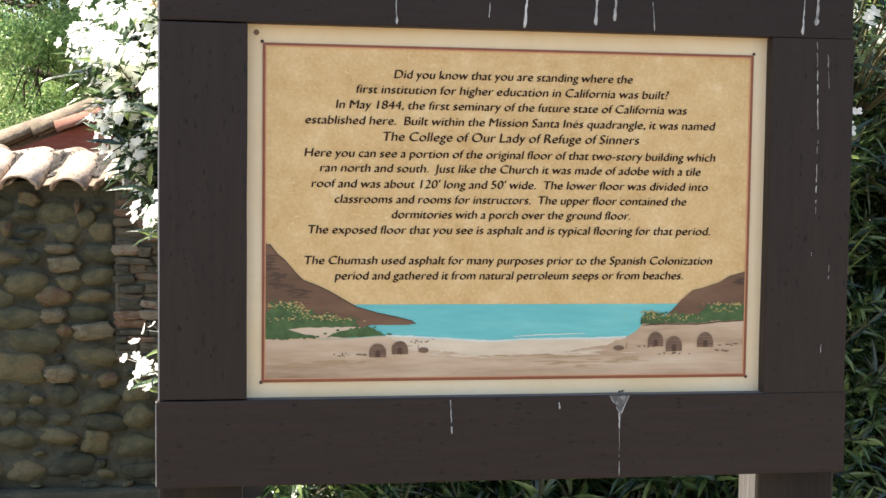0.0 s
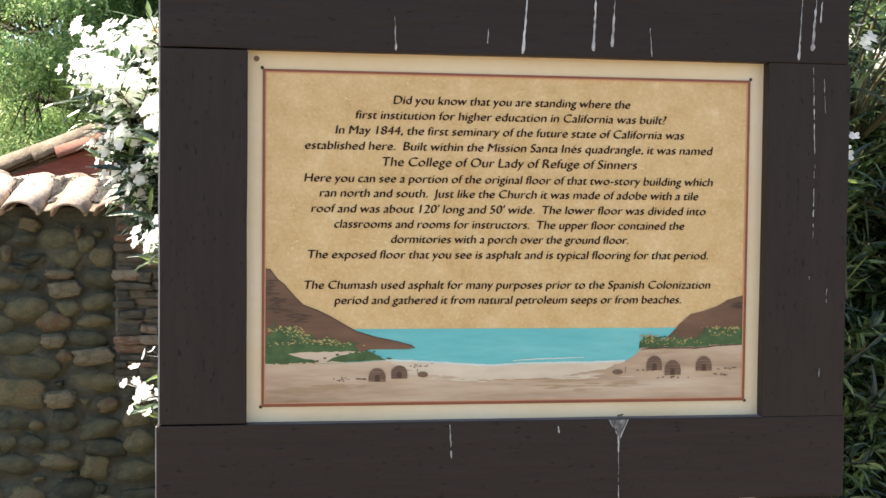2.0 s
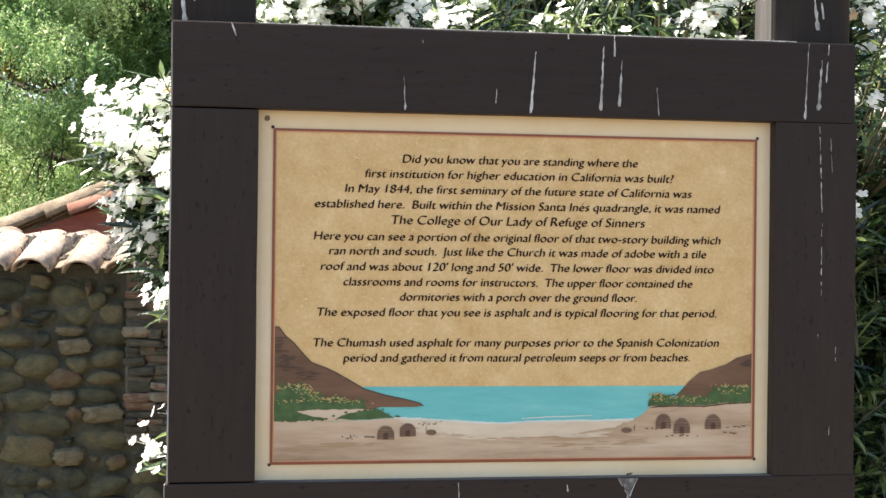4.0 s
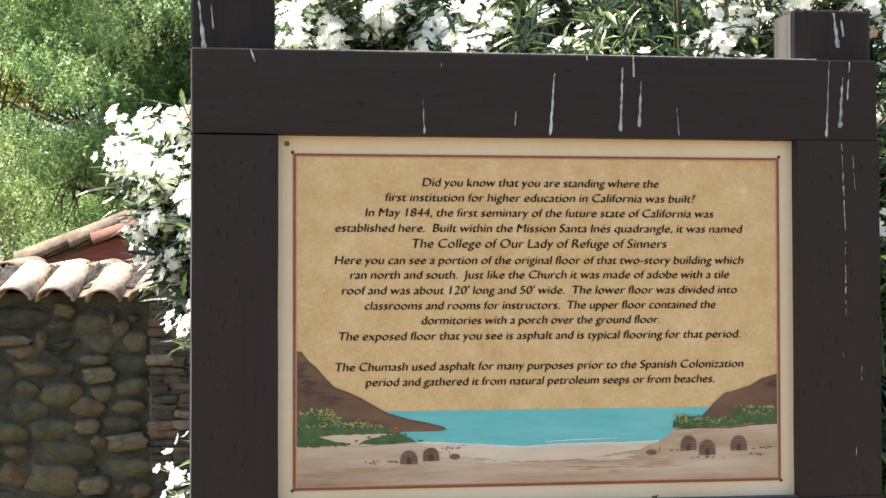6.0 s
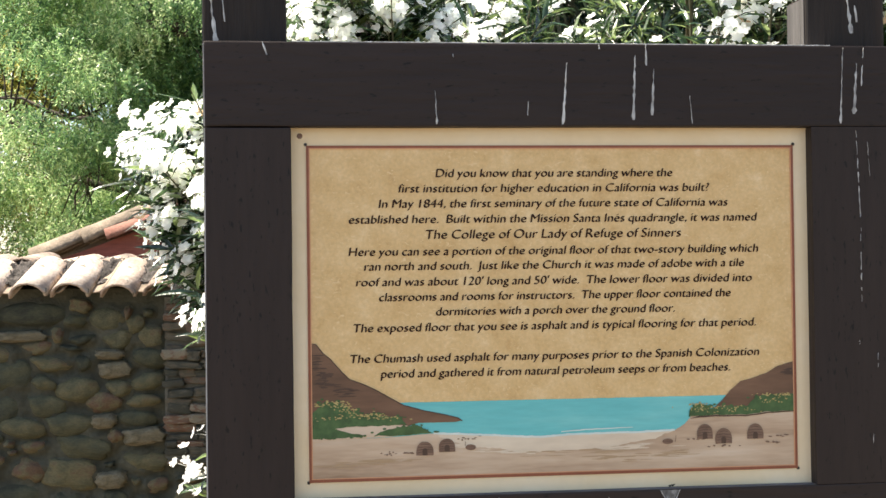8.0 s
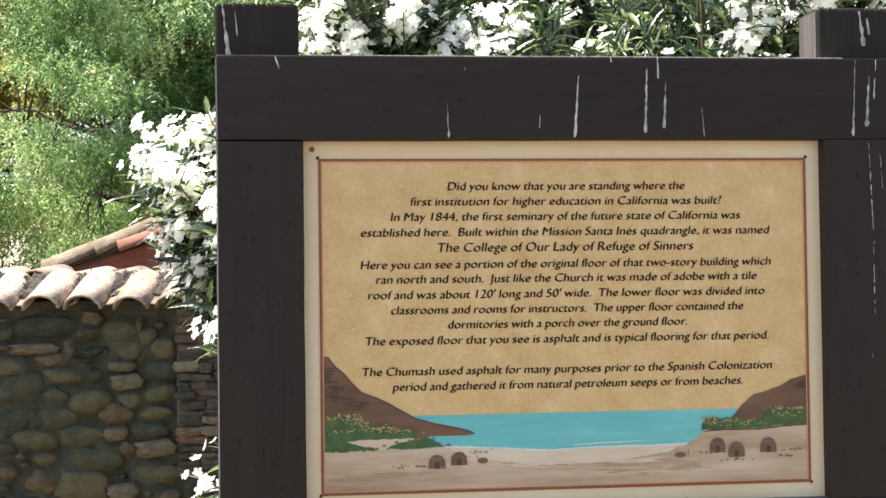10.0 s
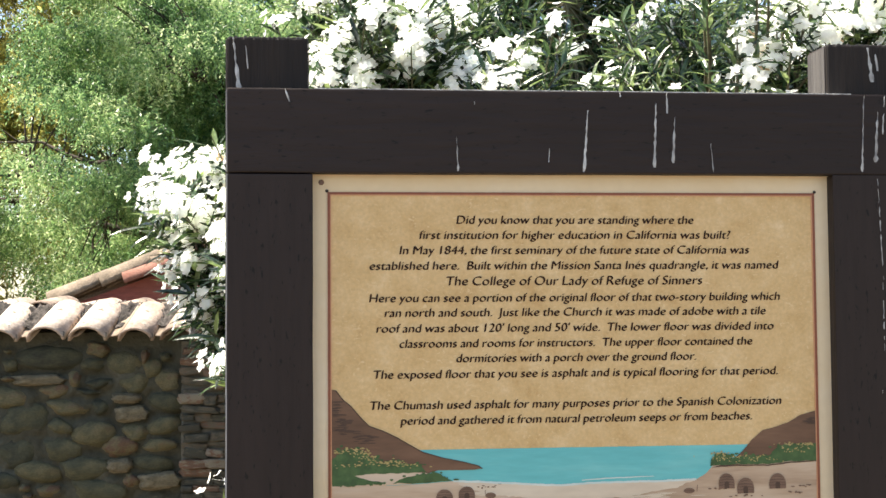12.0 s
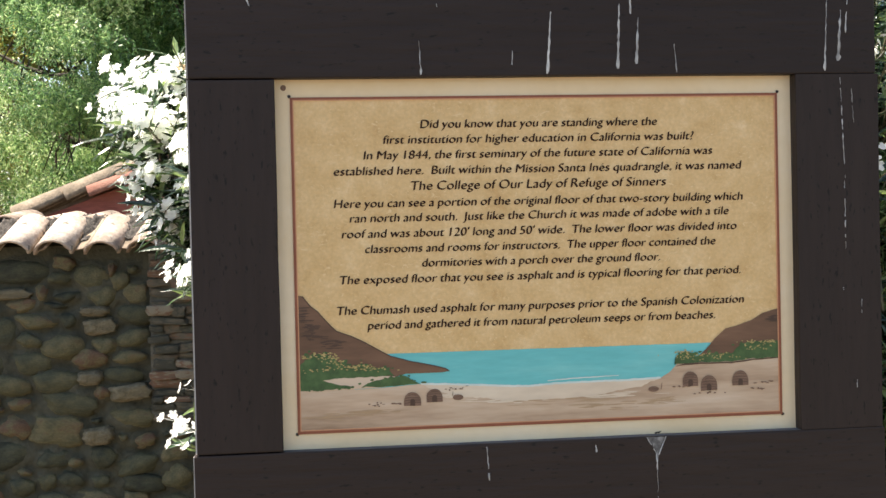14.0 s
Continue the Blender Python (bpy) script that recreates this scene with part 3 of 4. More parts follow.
SPLIT_STONES = (
    (-1.69, 1.30, 0.213, 0.042), (-1.29, 1.21, 0.128, 0.040), (-1.27, 1.14, 0.134, 0.063), (-1.32, 0.90, 0.111, 0.055), (-1.14, 0.83, 0.174, 0.066),
    (-1.29, 0.63, 0.136, 0.070),
)


def stone_mesh(seed, boxy, rough=0.0):
    """A weathered stone about one unit wide and high, its back left off."""
    rng = random.Random(seed)
    off = Vector((rng.uniform(0, 50), rng.uniform(0, 50), rng.uniform(0, 50)))
    bm = bmesh.new()
    bmesh.ops.create_icosphere(bm, subdivisions=3, radius=1)
    bmesh.ops.delete(bm, geom=[v for v in bm.verts if v.co.y > 0.35], context="VERTS")
    for v in bm.verts:
        c = v.co
        v.co = Vector([math.copysign(abs(a) ** boxy, a) for a in c])
        v.co *= 0.5 * (1 + (.32 * noise.noise(c * 1.3 + off)) + (.10 + rough) * noise.noise(c * 3.5 + off) + rough * noise.noise(c * 8 + off))
    me = bpy.data.meshes.new("stone")
    bm.to_mesh(me)
    bm.free()
    me.materials.append(M["stone"])
    me.polygons.foreach_set("use_smooth", [True] * len(me.polygons))
    return me


def barrel_mesh(name, material, r0, r1, length, thick, flip=False, seg=9):
    """A tapered half-round clay tile along +y, open below (or above when flipped)."""
    V, F = [], []
    s = -1 if flip else 1
    for ring, (r, y) in enumerate(((r0, 0), (r1, length))):
        for t in (0, thick):
            for k in range(seg + 1):
                a = math.pi * k / seg
                w = 1 + .03 * noise.noise((k * .7, ring, r0 * 90))
                V.append((-(r - t) * math.cos(a), y, s * (r - t) * math.sin(a) * w))
    n = seg + 1
    for k in range(seg):
        F += [(k, k + 1, 2 * n + k + 1, 2 * n + k), (n + k, 3 * n + k, 3 * n + k + 1, n + k + 1), (k, n + k, n + k + 1, k + 1), (2 * n + k, 2 * n + k + 1, 3 * n + k + 1, 3 * n + k)]
    F += [(0, 2 * n, 3 * n, n), (seg, n + seg, 3 * n + seg, 2 * n + seg)]
    return mesh_of(name, V, F, material, True)


def build_wall():
    rng = random.Random(4)
    # the stones' places: the ones that stand out, then smaller ones packed between them
    placed = [*SPLIT_STONES, *UPPER_STONES, *MIDDLE_STONES, *LOWER_STONES]
    tries = 0
    while tries < 9000 and len(placed) < 270:
        tries += 1
        x, z = rng.uniform(-2.7, -.6), rng.uniform(.10, 1.44)
        if tries > 6000:
            w = rng.uniform(.04, .075)
        else:
            w = rng.uniform(.14, .24) if tries < 3500 else rng.uniform(.08, .14)
        h = w * rng.uniform(.45, .78)
        if x + w / 2 > (-1.045 if z + h / 2 > .66 else -.51):
            continue
        if all(abs(x - a) > (w + c) / 2 * .95 + .008 or abs(z - b) > (h + d) / 2 * .95 + .008 for a, b, c, d in placed):
            placed.append((x, z, w, h))
    # mortar body: a lumpy face, drawn up against the stones
    xs = [-4.6 + i * .08 for i in range(23)] + [-2.76 + i * .0125 for i in range(181)]
    zs = [-.1 + i * .0125 for i in range(129)]
    lay = np.array(placed)
    z1, x0, x1 = zs[-1], xs[0], xs[-1]
    V, F = [], []
    for z in zs:
        for x in xs:
            d = np.hypot((x - lay[:, 0]) / lay[:, 2], (z - lay[:, 1]) / lay[:, 3]) * 2
            swell = math.exp(-((max(0.0, float(d.min()) - .95) / .30) ** 2))
            V.append((x, WY - .022 * swell + .014 * noise.noise((x * 9, z * 9, 1)) + .009 * noise.noise((x * 25, z * 25, 4)) + .004 * noise.noise((x * 60, z * 60, 9)), z))
    nx, nz = len(xs), len(zs)
    for j in range(nz - 1):
        for i in range(nx - 1):
            F.append((j * nx + i, j * nx + i + 1, (j + 1) * nx + i + 1, (j + 1) * nx + i))
    b = len(V)
    V += [(x0, WY + .5, -.1), (x1, WY + .5, -.1), (x1, WY + .5, z1), (x0, WY + .5, z1), (x0, WY, -.1), (x1, WY, -.1), (x1, WY, z1), (x0, WY, z1)]
    F += [(b + 1, b, b + 3, b + 2), (b, b + 4, b + 7, b + 3), (b + 5, b + 1, b + 2, b + 6), (b + 7, b + 6, b + 2, b + 3)]
    wall = link("stone_wall", mesh_of("stone_wall", V, F, "mortar", True))
    tagged(wall, "old wall of mortared river stones with clay tile coping", "wall", kind="structure")
    part("plinth", box_bm(-4.6, -.5, WY - .10, WY + .02, -.1, .092, .012, .008, 60), "mortar", wall, "low mortar ledge at the foot of the wall")
    # clay tiles of the coping: pans, covers in two courses, and the back slope
    slope = math.atan2(.125, .26)
    cover = [barrel_mesh("cover_tile", "clay", .089 + .004 * k, .081 + .003 * k, .30, .015) for k in (-1, 0, 1)]
    pan = barrel_mesh("pan_tile", "old_clay", .062, .066, .30, .014, True)
    flat = Matrix.Diagonal((1.0, 1.0, .80, 1))
    fronts = [-1.854, -1.639, -1.459, -1.247, -1.045, -.84, -.64] + [-1.854 - .206 * k for k in range(1, 13)]
    for x in fronts:
        x += rng.uniform(-.004, .004)
        yaw = -13 + rng.uniform(-3, 3)
        link("cover_tile", cover[rng.randrange(3)], wall, "", pose(x, WY - .115 + rng.uniform(-.012, .012), 1.479 + rng.uniform(-.005, .005), math.degrees(slope), rng.uniform(-4, 4), yaw) @ flat)
        link("cover_tile", cover[rng.randrange(3)], wall, "", pose(x + .120 + rng.uniform(-.01, .01), WY + .155, 1.478 + .110 + rng.uniform(-.008, .008), 7, rng.uniform(-5, 5), yaw - 4) @ flat)
        link("cover_tile", cover[0], wall, "", pose(x + .03, WY + .66, 1.487, math.degrees(slope), 0, 180 + yaw) @ flat)
        link("pan_tile", pan, wall, "", pose(x + .100, WY - .106 + rng.uniform(-.008, .008), 1.522, math.degrees(slope), rng.uniform(-3, 3), yaw) @ Matrix.Diagonal((1, 1, .5, 1)))
    bm = bmesh.new()
    prof = ((WY - .004, 1.45), (WY - .004, 1.515), (WY + .26, 1.612), (WY + .58, 1.50), (WY + .58, 1.45))
    ends = [[bm.verts.new((xx, yy, zz)) for yy, zz in prof] for xx in (-4.55, -.52)]
    bm.faces.new(ends[0])
    bm.faces.new(ends[1][::-1])
    for q in range(5):
        bm.faces.new((ends[0][q], ends[1][q], ends[1][(q + 1) % 5], ends[0][(q + 1) % 5]))
    bmesh.ops.recalc_face_normals(bm, faces=bm.faces)
    part("coping_bed", bm, "mortar", wall, "mortar bed under the coping tiles")
    # dry debris lying in the valleys
    V, F = [], []
    nx, ny = 420, 26
    for jj in range(ny):
        for i in range(nx):
            x, yy = -4.0 + 3.45 * i / (nx - 1), WY - .035 + .33 * jj / (ny - 1)
            V.append((x, yy, 1.520 + min(.125, (yy - WY + .06) * (math.tan(slope) + .17)) + .022 * noise.noise((x * 16, yy * 16, 7)) + .022 * noise.noise((x * 55, yy * 55, 2)) + .012 * noise.noise((x * 130, yy * 130, 5))))
    for jj in range(ny - 1):
        for i in range(nx - 1):
            F.append((jj * nx + i, jj * nx + i + 1, (jj + 1) * nx + i + 1, (jj + 1) * nx + i))
    tagged(link("debris", mesh_of("debris", V, F, "debris", True), wall, "dry leaf litter between the coping tiles"), kind="stuff")
    # stones
    rounds = [stone_mesh(i, .86) for i in range(9)]
    blocky = [stone_mesh(40 + i, .58) for i in range(5)]
    tan = [stone_mesh(90 + i, .46, .12) for i in range(2)]
    for me in tan:
        me.materials.clear()
        me.materials.append(M["tan_stone"])
    for i, (x, z, w, h) in enumerate(placed):
        split = i < len(SPLIT_STONES)
        me = tan[i % 2] if split else blocky[i % 5] if rng.random() < .12 else rounds[rng.randrange(9)]
        ob = link("stone", me, wall)
        ob.matrix_basis = pose(x, WY + .004, z, 0, rng.uniform(-4, 4) if split else rng.uniform(-12, 12), 0) @ Matrix.Diagonal((w * 1.08, rng.uniform(.085, .115), h * 1.1, 1))
    # pier of thin bricks and slabs
    brick = []
    for k in range(8):
        me = stone_mesh(70 + k, .34, .06)
        me.name = "brick"
        me.materials.clear()
        me.materials.append(M["brick"])
        brick.append(me)
    bm = box_bm(-1.045, -.505, WY - .022, WY + .02, .69, 1.47, .004, .006, 40)
    part("pier_bed", bm, "pier_mortar", wall, "grey mortar bed of the brick pier")
    z = .70
    while z < 1.42:
        h = rng.uniform(.024, .050)
        x = -1.04 + rng.uniform(-.01, .01)
        while x < -.52:
            w = rng.uniform(.045, .18)
            w = min(w, -.50 - x)
            if w > .03:
                ob = link("brick", brick[rng.randrange(8)], wall)
                ob.matrix_basis = pose(x + w / 2, WY - .022 + rng.uniform(-.016, .008), z + h / 2 + rng.uniform(-.006, .006), 0, rng.uniform(-6, 6), rng.uniform(-8, 8)) @ Matrix.Diagonal((w * 1.06, .05, h * rng.uniform(.72, 1.15), 1))
            x += w
        z += h + .003
    return wall


build_wall()


# ---- low tiled building behind the wall ----
def build_house():
    house = new("outbuilding")
    tagged(house, "low rust-red building with old barrel tile roof behind the wall", "building")
    y0, y1 = 7.0, 12.0
    ex, ez, rx, rz = -2.19, 1.610, -.15, 2.375
    sl = math.atan2(rz - ez, rx - ex)
    bm = bmesh.new()
    prof = [(-2.0, -.2), (1.75, -.2), (1.75, 1.72), (rx, rz - .06), (-2.0, 1.70)]
    a = [bm.verts.new((x, y0 + .25, z)) for x, z in prof]
    b = [bm.verts.new((x, y1 - .25, z)) for x, z in prof]
    bm.faces.new(a)
    bm.faces.new(b[::-1])
    for i in range(5):
        bm.faces.new((a[i], b[i], b[(i + 1) % 5], a[(i + 1) % 5]))
    bmesh.ops.recalc_face_normals(bm, faces=bm.faces)
    part("wall", bm, "plaster", house, "rust-red plastered gable wall")
    # rake boards under the verge, sloping both ways
    for s in (-1, 1):
        xa = ex + .06 if s < 0 else 2 * rx - ex - .06
        za = ez + .04
        bm = bmesh.new()
        vs = []
        for yy in (y0 + .03, y0 + .07):
            vs += [bm.verts.new(p) for p in ((xa, yy, za), (rx, yy, rz), (rx, yy, rz - .26), (xa, yy, za - .22))]
        for f in ((0, 1, 2, 3), (7, 6, 5, 4), (0, 4, 5, 1), (1, 5, 6, 2), (2, 6, 7, 3), (3, 7, 4, 0)):
            bm.faces.new([vs[i] for i in f])
        bmesh.ops.recalc_face_normals(bm, faces=bm.faces)
        part("rake_board", bm, "fascia", house, "red-brown painted rake board")
    # roof deck
    for s in (-1, 1):
        xe = ex if s < 0 else 2 * rx - ex
        bm = bmesh.new()
        vs = []
        for yy in (y0 + .13, y1):
            vs += [bm.verts.new(p) for p in ((xe, yy, ez + .015), (rx, yy, rz + .015), (rx, yy, rz + .05), (xe, yy, ez + .05))]
        for f in ((0, 1, 2, 3), (7, 6, 5, 4), (0, 4, 5, 1), (1, 5, 6, 2), (2, 6, 7, 3), (3, 7, 4, 0)):
            bm.faces.new([vs[i] for i in f])
        bmesh.ops.recalc_face_normals(bm, faces=bm.faces)
        part("roof", bm, "old_clay", house, "roof slope laid with barrel tiles")
    # barrel tiles up the slope, overlapping like steps
    tile = barrel_mesh("roof_tile", "old_clay", .110, .084, .44, .018)
    tile_red = barrel_mesh("roof_tile", "terracotta", .088, .075, .44, .016)
    rng = random.Random(9)
    ln_slope = math.dist((ex, ez), (rx, rz))
    for c in range(14):
        yy = y0 + .06 + c * .22
        d = -.02
        while d < ln_slope - .1:
            x, z = ex + d * math.cos(sl), ez + .035 + .022 + d * math.sin(sl)
            m = Matrix.Translation((x, yy + rng.uniform(-.012, .012), z)) @ Matrix.Rotation(-sl, 4, "Y") @ Matrix.Rotation(-math.pi / 2, 4, "Z") @ Matrix.Rotation(radians(rng.uniform(3.5, 5.5)), 4, "X")
            link("roof_tile", tile, house, "", m)
            d += .375
    # red verge tiles bedded under the first row
    for n in range(4):
        d = .52 + n * .37
        x, z = ex + d * math.cos(sl), ez + .0 + d * math.sin(sl)
        m = Matrix.Translation((x, y0 - .01, z + .022)) @ Matrix.Rotation(-sl, 4, "Y") @ Matrix.Rotation(-math.pi / 2, 4, "Z")
        link("roof_tile", tile_red, house, "", m)
    return house


build_house()


# ---- plants ----
def add_leaf(V, F, p, d, up, length, width, droop, plain=False):
    side = d.cross(up).normalized() * width
    lift = up * (width * .35)
    a = p + d * (length * .38) - up * (droop * .12)
    b = p + d * (length * .72) - up * (droop * .45)
    t = p + d * length - up * droop
    i = len(V)
    if plain:
        V += [p, (a + b) / 2 - side + lift, (a + b) / 2 + side + lift, t]
        F += [(i, i + 3, i + 1), (i, i + 2, i + 3)]
        return
    V += [p, a - side + lift, a + side + lift, b - side * .75 + lift, b + side * .75 + lift, t, a, b]
    F += [(i, i + 6, i + 1), (i, i + 2, i + 6), (i + 1, i + 6, i + 7, i + 3), (i + 6, i + 2, i + 4, i + 7), (i + 3, i + 7, i + 5), (i + 7, i + 4, i + 5)]


def add_flower(V, F, c, d, r, rng, hub=None):
    """Five cupped petals round one centre, on a thin stalk from the hub of the cluster."""
    a = d.orthogonal().normalized()
    b = d.cross(a)
    ph = rng.uniform(0, 6.28)
    centre = len(V)
    V.append(c)
    if hub is not None:
        F.append((hub, hub + 1, centre))
    for k in range(5):
        t = ph + k * 1.2566
        o = a * math.cos(t) + b * math.sin(t)
        s = d.cross(o) * (r * .44)
        cup = d * (r * rng.uniform(.05, .45))
        i = len(V)
        V += [c + o * r * .60 + s + cup * .6, c + o * r + s * .6 + cup, c + o * r * 1.02 - s * .4 + cup * .8, c + o * r * .55 - s * .8 + cup * .5]
        F.append((centre, i + 3, i + 2, i + 1, i))


def spray(bag, base, tip, rng, leaves=8, blooms=0, leaf_len=.125):
    """A twig with whorls of three narrow leaves, and a head of flowers at its tip."""
    d = (tip - base).normalized()
    length = (tip - base).length
    mid = base + (tip - base) * .5 + Vector((0, 0, length * .06))
    tube(bag["tv"], bag["tf"], [base, mid, tip], [.005, .0038, .0022], 4)
    start = max(0.0, 1 - .42 / max(length, .05))
    for w in range(leaves):
        u = start + (1 - start) * (w + rng.uniform(0, .6)) / leaves
        p = base + (tip - base) * u
        ph = rng.uniform(0, 6.28)
        a = d.orthogonal().normalized()
        b = d.cross(a)
        for k in range(3):
            t = ph + k * 2.094
            o = (d * rng.uniform(.35, 1.0) + (a * math.cos(t) + b * math.sin(t))).normalized()
            add_leaf(bag["lv"], bag["lf"], p, o, (d - o * d.dot(o) + Vector((0, 0, .01))).normalized(), leaf_len * rng.uniform(.7, 1.25), rng.uniform(.0075, .0115), rng.uniform(-.01, .05), tip.y > 3.5)
    if blooms:
        FV, FF = [tip, tip + d.orthogonal().normalized() * .0018], []
        for k in range(blooms):
            off = Vector((rng.gauss(0, 1), rng.gauss(0, 1), rng.gauss(0, .9))).normalized() * rng.uniform(.016, .062)
            o = (off.normalized() + d * .4 + Vector((-.40, -.45, .50))).normalized()
            old = rng.random() < .006
            add_flower(bag["ov"] if old else FV, bag["of"] if old else FF, tip + d * .02 + off, o, rng.uniform(.0155, .0215), rng, None if old else 0)
        bag["heads"].append((FV, FF))


def finish_bush(name, bag, label):
    bush = new(name)
    tagged(bush, label, "shrub", "oleander hedge")
    tagged(link("stem_work", mesh_of("stem_work", bag["tv"], bag["tf"], "twig", True), bush, "thin branching brown-green stems"), kind="stuff")
    tagged(link("foliage", mesh_of("foliage", bag["lv"], bag["lf"], "oleander_leaf"), bush, "narrow dark green leaves"), kind="stuff")
    for V, F in bag["heads"]:
        link("flower_head", mesh_of("flower_head", V, F, "petal"), bush, "cluster of white blossoms")
    if bag["ov"]:
        tagged(link("faded_blossom", mesh_of("faded_blossom", bag["ov"], bag["of"], "petal_old"), bush, "withered brown blossoms"), kind="stuff")
    return bush


def build_oleander(seed, cx, cy, rx, ry, top, n, bloom, label, extra=(), side=1.0):
    """A multi-stemmed shrub: canes from the root, twigs filling a rounded crown, and chosen outer sprays."""
    rng = random.Random(seed)
    bag = {k: [] for k in ("tv", "tf", "lv", "lf", "heads", "ov", "of")}
    root = Vector((cx, cy, -.05))
    zc = top * .56
    rz = top - zc
    forks = []
    for i in range(22):
        a = rng.uniform(0, 6.28)
        s = rng.uniform(.15, .8)
        e = Vector((cx + rx * s * math.cos(a), cy + ry * s * math.sin(a), zc + rz * rng.uniform(-.3, .55)))
        r0 = root + Vector((rng.uniform(-.2, .2), rng.uniform(-.2, .2), 0))
        m1 = r0.lerp(e, .5) + Vector((0, 0, .15))
        tube(bag["tv"], bag["tf"], [r0, m1, e], [.018, .013, .007], 6)
        forks += [e, m1, m1.lerp(e, .5)]
    for i in range(n):
        while True:
            q = Vector((rng.uniform(-1, 1), rng.uniform(-1, 1), rng.uniform(-1, 1)))
            if .38 < q.length < 1:
                break
        if q.z < 0:
            k = 1 / max(.25, math.hypot(q.x, q.y)) * rng.uniform(.45, .98)
            q = Vector((q.x * k * (.62 if q.x < 0 else 1) * side, q.y * k, q.z * 1.25))
        lump = 1 + .16 * noise.noise(Vector((q.x * 2.2, q.y * 2.2, q.z * 2.2 + seed)))
        tip = Vector((cx + q.x * rx * lump, cy + q.y * ry * lump, max(.15, zc + q.z * rz * lump)))
        f = min(forks, key=lambda v: (v - tip).length + rng.uniform(0, .35))
        out = (Vector((q.x, q.y, q.z * .5 + .75)).normalized() + Vector((rng.gauss(0, .3), rng.gauss(0, .3), 0))).normalized()
        base = tip - out * rng.uniform(.3, .5)
        if (f - base).length < 1.0:
            tube(bag["tv"], bag["tf"], [f, base], [.006, .0045], 4)
        hot = q.length > .72 and tip.z > 1.9
        spray(bag, base, tip, rng, rng.randrange(7, 11), rng.randrange(3, 18) if hot and rng.random() < bloom else 0)
    for i in range(n // 4):
        u = rng.uniform(-1, 1)
        if u < 0:
            u *= side
        tip = Vector((cx + u * rx, cy - ry * rng.uniform(-.2, .68), rng.uniform(.1, 1.25)))
        base = tip + Vector((rng.gauss(0, .1), rng.uniform(.1, .35), -rng.uniform(.15, .35)))
        spray(bag, base, tip, rng, 9, 0)
    for x, y, z, k in extra:
        tip = Vector((x, y, z))
        f = min(forks, key=lambda v: (v - tip).length)
        out = ((tip - Vector((cx, cy, zc - .3))).normalized() + Vector((0, 0, .8))).normalized()
        base = tip - out * .34
        tube(bag["tv"], bag["tf"], [f, base.lerp(f, .5) + Vector((0, 0, .05)), base], [.007, .006, .005], 5)
        spray(bag, base, tip, rng, (10 if k > 8 else 5) if z > 1.3 else 3, int(k * 1.5) if z > 1.3 else k)
        for j in range(3 if z > 1.3 and k > 8 else 0):
            t2 = tip + Vector((rng.uniform(-.06, .16), rng.uniform(-.12, .18), rng.uniform(-.09, .10)))
            spray(bag, base.lerp(tip, .15), t2, rng, 7, k if rng.random() < .6 else 0)
    return finish_bush("oleander_shrub", bag, label)


LEFT_SPRAYS = (
    (-.965, 2.2, 1.932, 14), (-.925, 2.2, 2.000, 12), (-.875, 2.15, 1.828, 16), (-.835, 2.2, 2.050, 12), (-.831, 2.1, 1.904, 18),
    (-.767, 2.2, 2.100, 14), (-.748, 2.2, 2.037, 16), (-.830, 2.1, 1.752, 16), (-.850, 2.2, 1.640, 13), (-.784, 2.1, 1.620, 12),
    (-.800, 2.2, 1.550, 8), (-.737, 2.2, 1.560, 12), (-.905, 2.2, 1.720, 10), (-.757, 2.1, 1.866, 16), (-.722, 2.0, 1.068, 3), (-.790, 2.0, .972, 5), (-.743, 2.0, .942, 6), (-.754, 2.0, .888, 5),
    (-.70, 1.95, 1.70, 14), (-.68, 1.95, 1.95, 16), (-.66, 1.95, 1.50, 12), (-.64, 2.0, 2.06, 14), (-.72, 1.85, 1.80, 14), (-.71, 1.9, 1.42, 9),
)
TOP_SPRAYS = (
    (-.368, 2.1, 2.639, 18), (-.118, 2.0, 2.468, 18), (.077, 2.0, 2.392, 16), (.374, 2.1, 2.574, 7), (-.214, 2.0, 2.603, 18),
    (-.445, 2.1, 2.618, 18), (-.039, 2.1, 2.586, 16), (-.560, 2.2, 2.568, 8), (-.30, 2.0, 2.46, 16), (.25, 2.0, 2.42, 12),
    (-.42, 1.92, 2.40, 16), (-.16, 1.92, 2.36, 14), (-.29, 1.92, 2.33, 12), (.18, 1.88, 2.32, 8), (-.05, 1.95, 2.50, 14),
    (-.36, 1.85, 2.44, 18), (-.24, 1.85, 2.53, 18), (-.12, 1.86, 2.42, 16), (-.33, 1.84, 2.60, 16), (-.08, 1.86, 2.57, 14),
    (-.40, 1.82, 2.33, 16), (-.28, 1.82, 2.31, 14), (-.15, 1.82, 2.36, 16), (-.02, 1.83, 2.31, 12),
)
dot_rng = random.Random(77)
SCATTER = tuple((dot_rng.uniform(.62, 2.1), dot_rng.uniform(1.35, 1.6), dot_rng.uniform(2.10, 2.7), dot_rng.randrange(2, 8)) for _ in range(40))
RIGHT_SPRAYS = ((.884, 1.5, 2.326, 16), (1.135, 1.5, 2.435, 20), (1.063, 1.5, 2.381, 20), (1.226, 1.5, 2.454, 18), (1.283, 1.48, 2.368, 16), (1.189, 1.5, 2.536, 18), (.955, 1.5, 2.499, 12), (1.358, 1.5, 2.536, 16), (1.30, 1.46, 1.95, 4), (1.36, 1.46, 2.04, 5), (1.30, 1.46, 1.72, 2))
build_oleander(1, .10, 2.75, .72, .75, 2.95, 900, .30, "white flowering oleander shrub behind the sign", LEFT_SPRAYS + TOP_SPRAYS, .55)
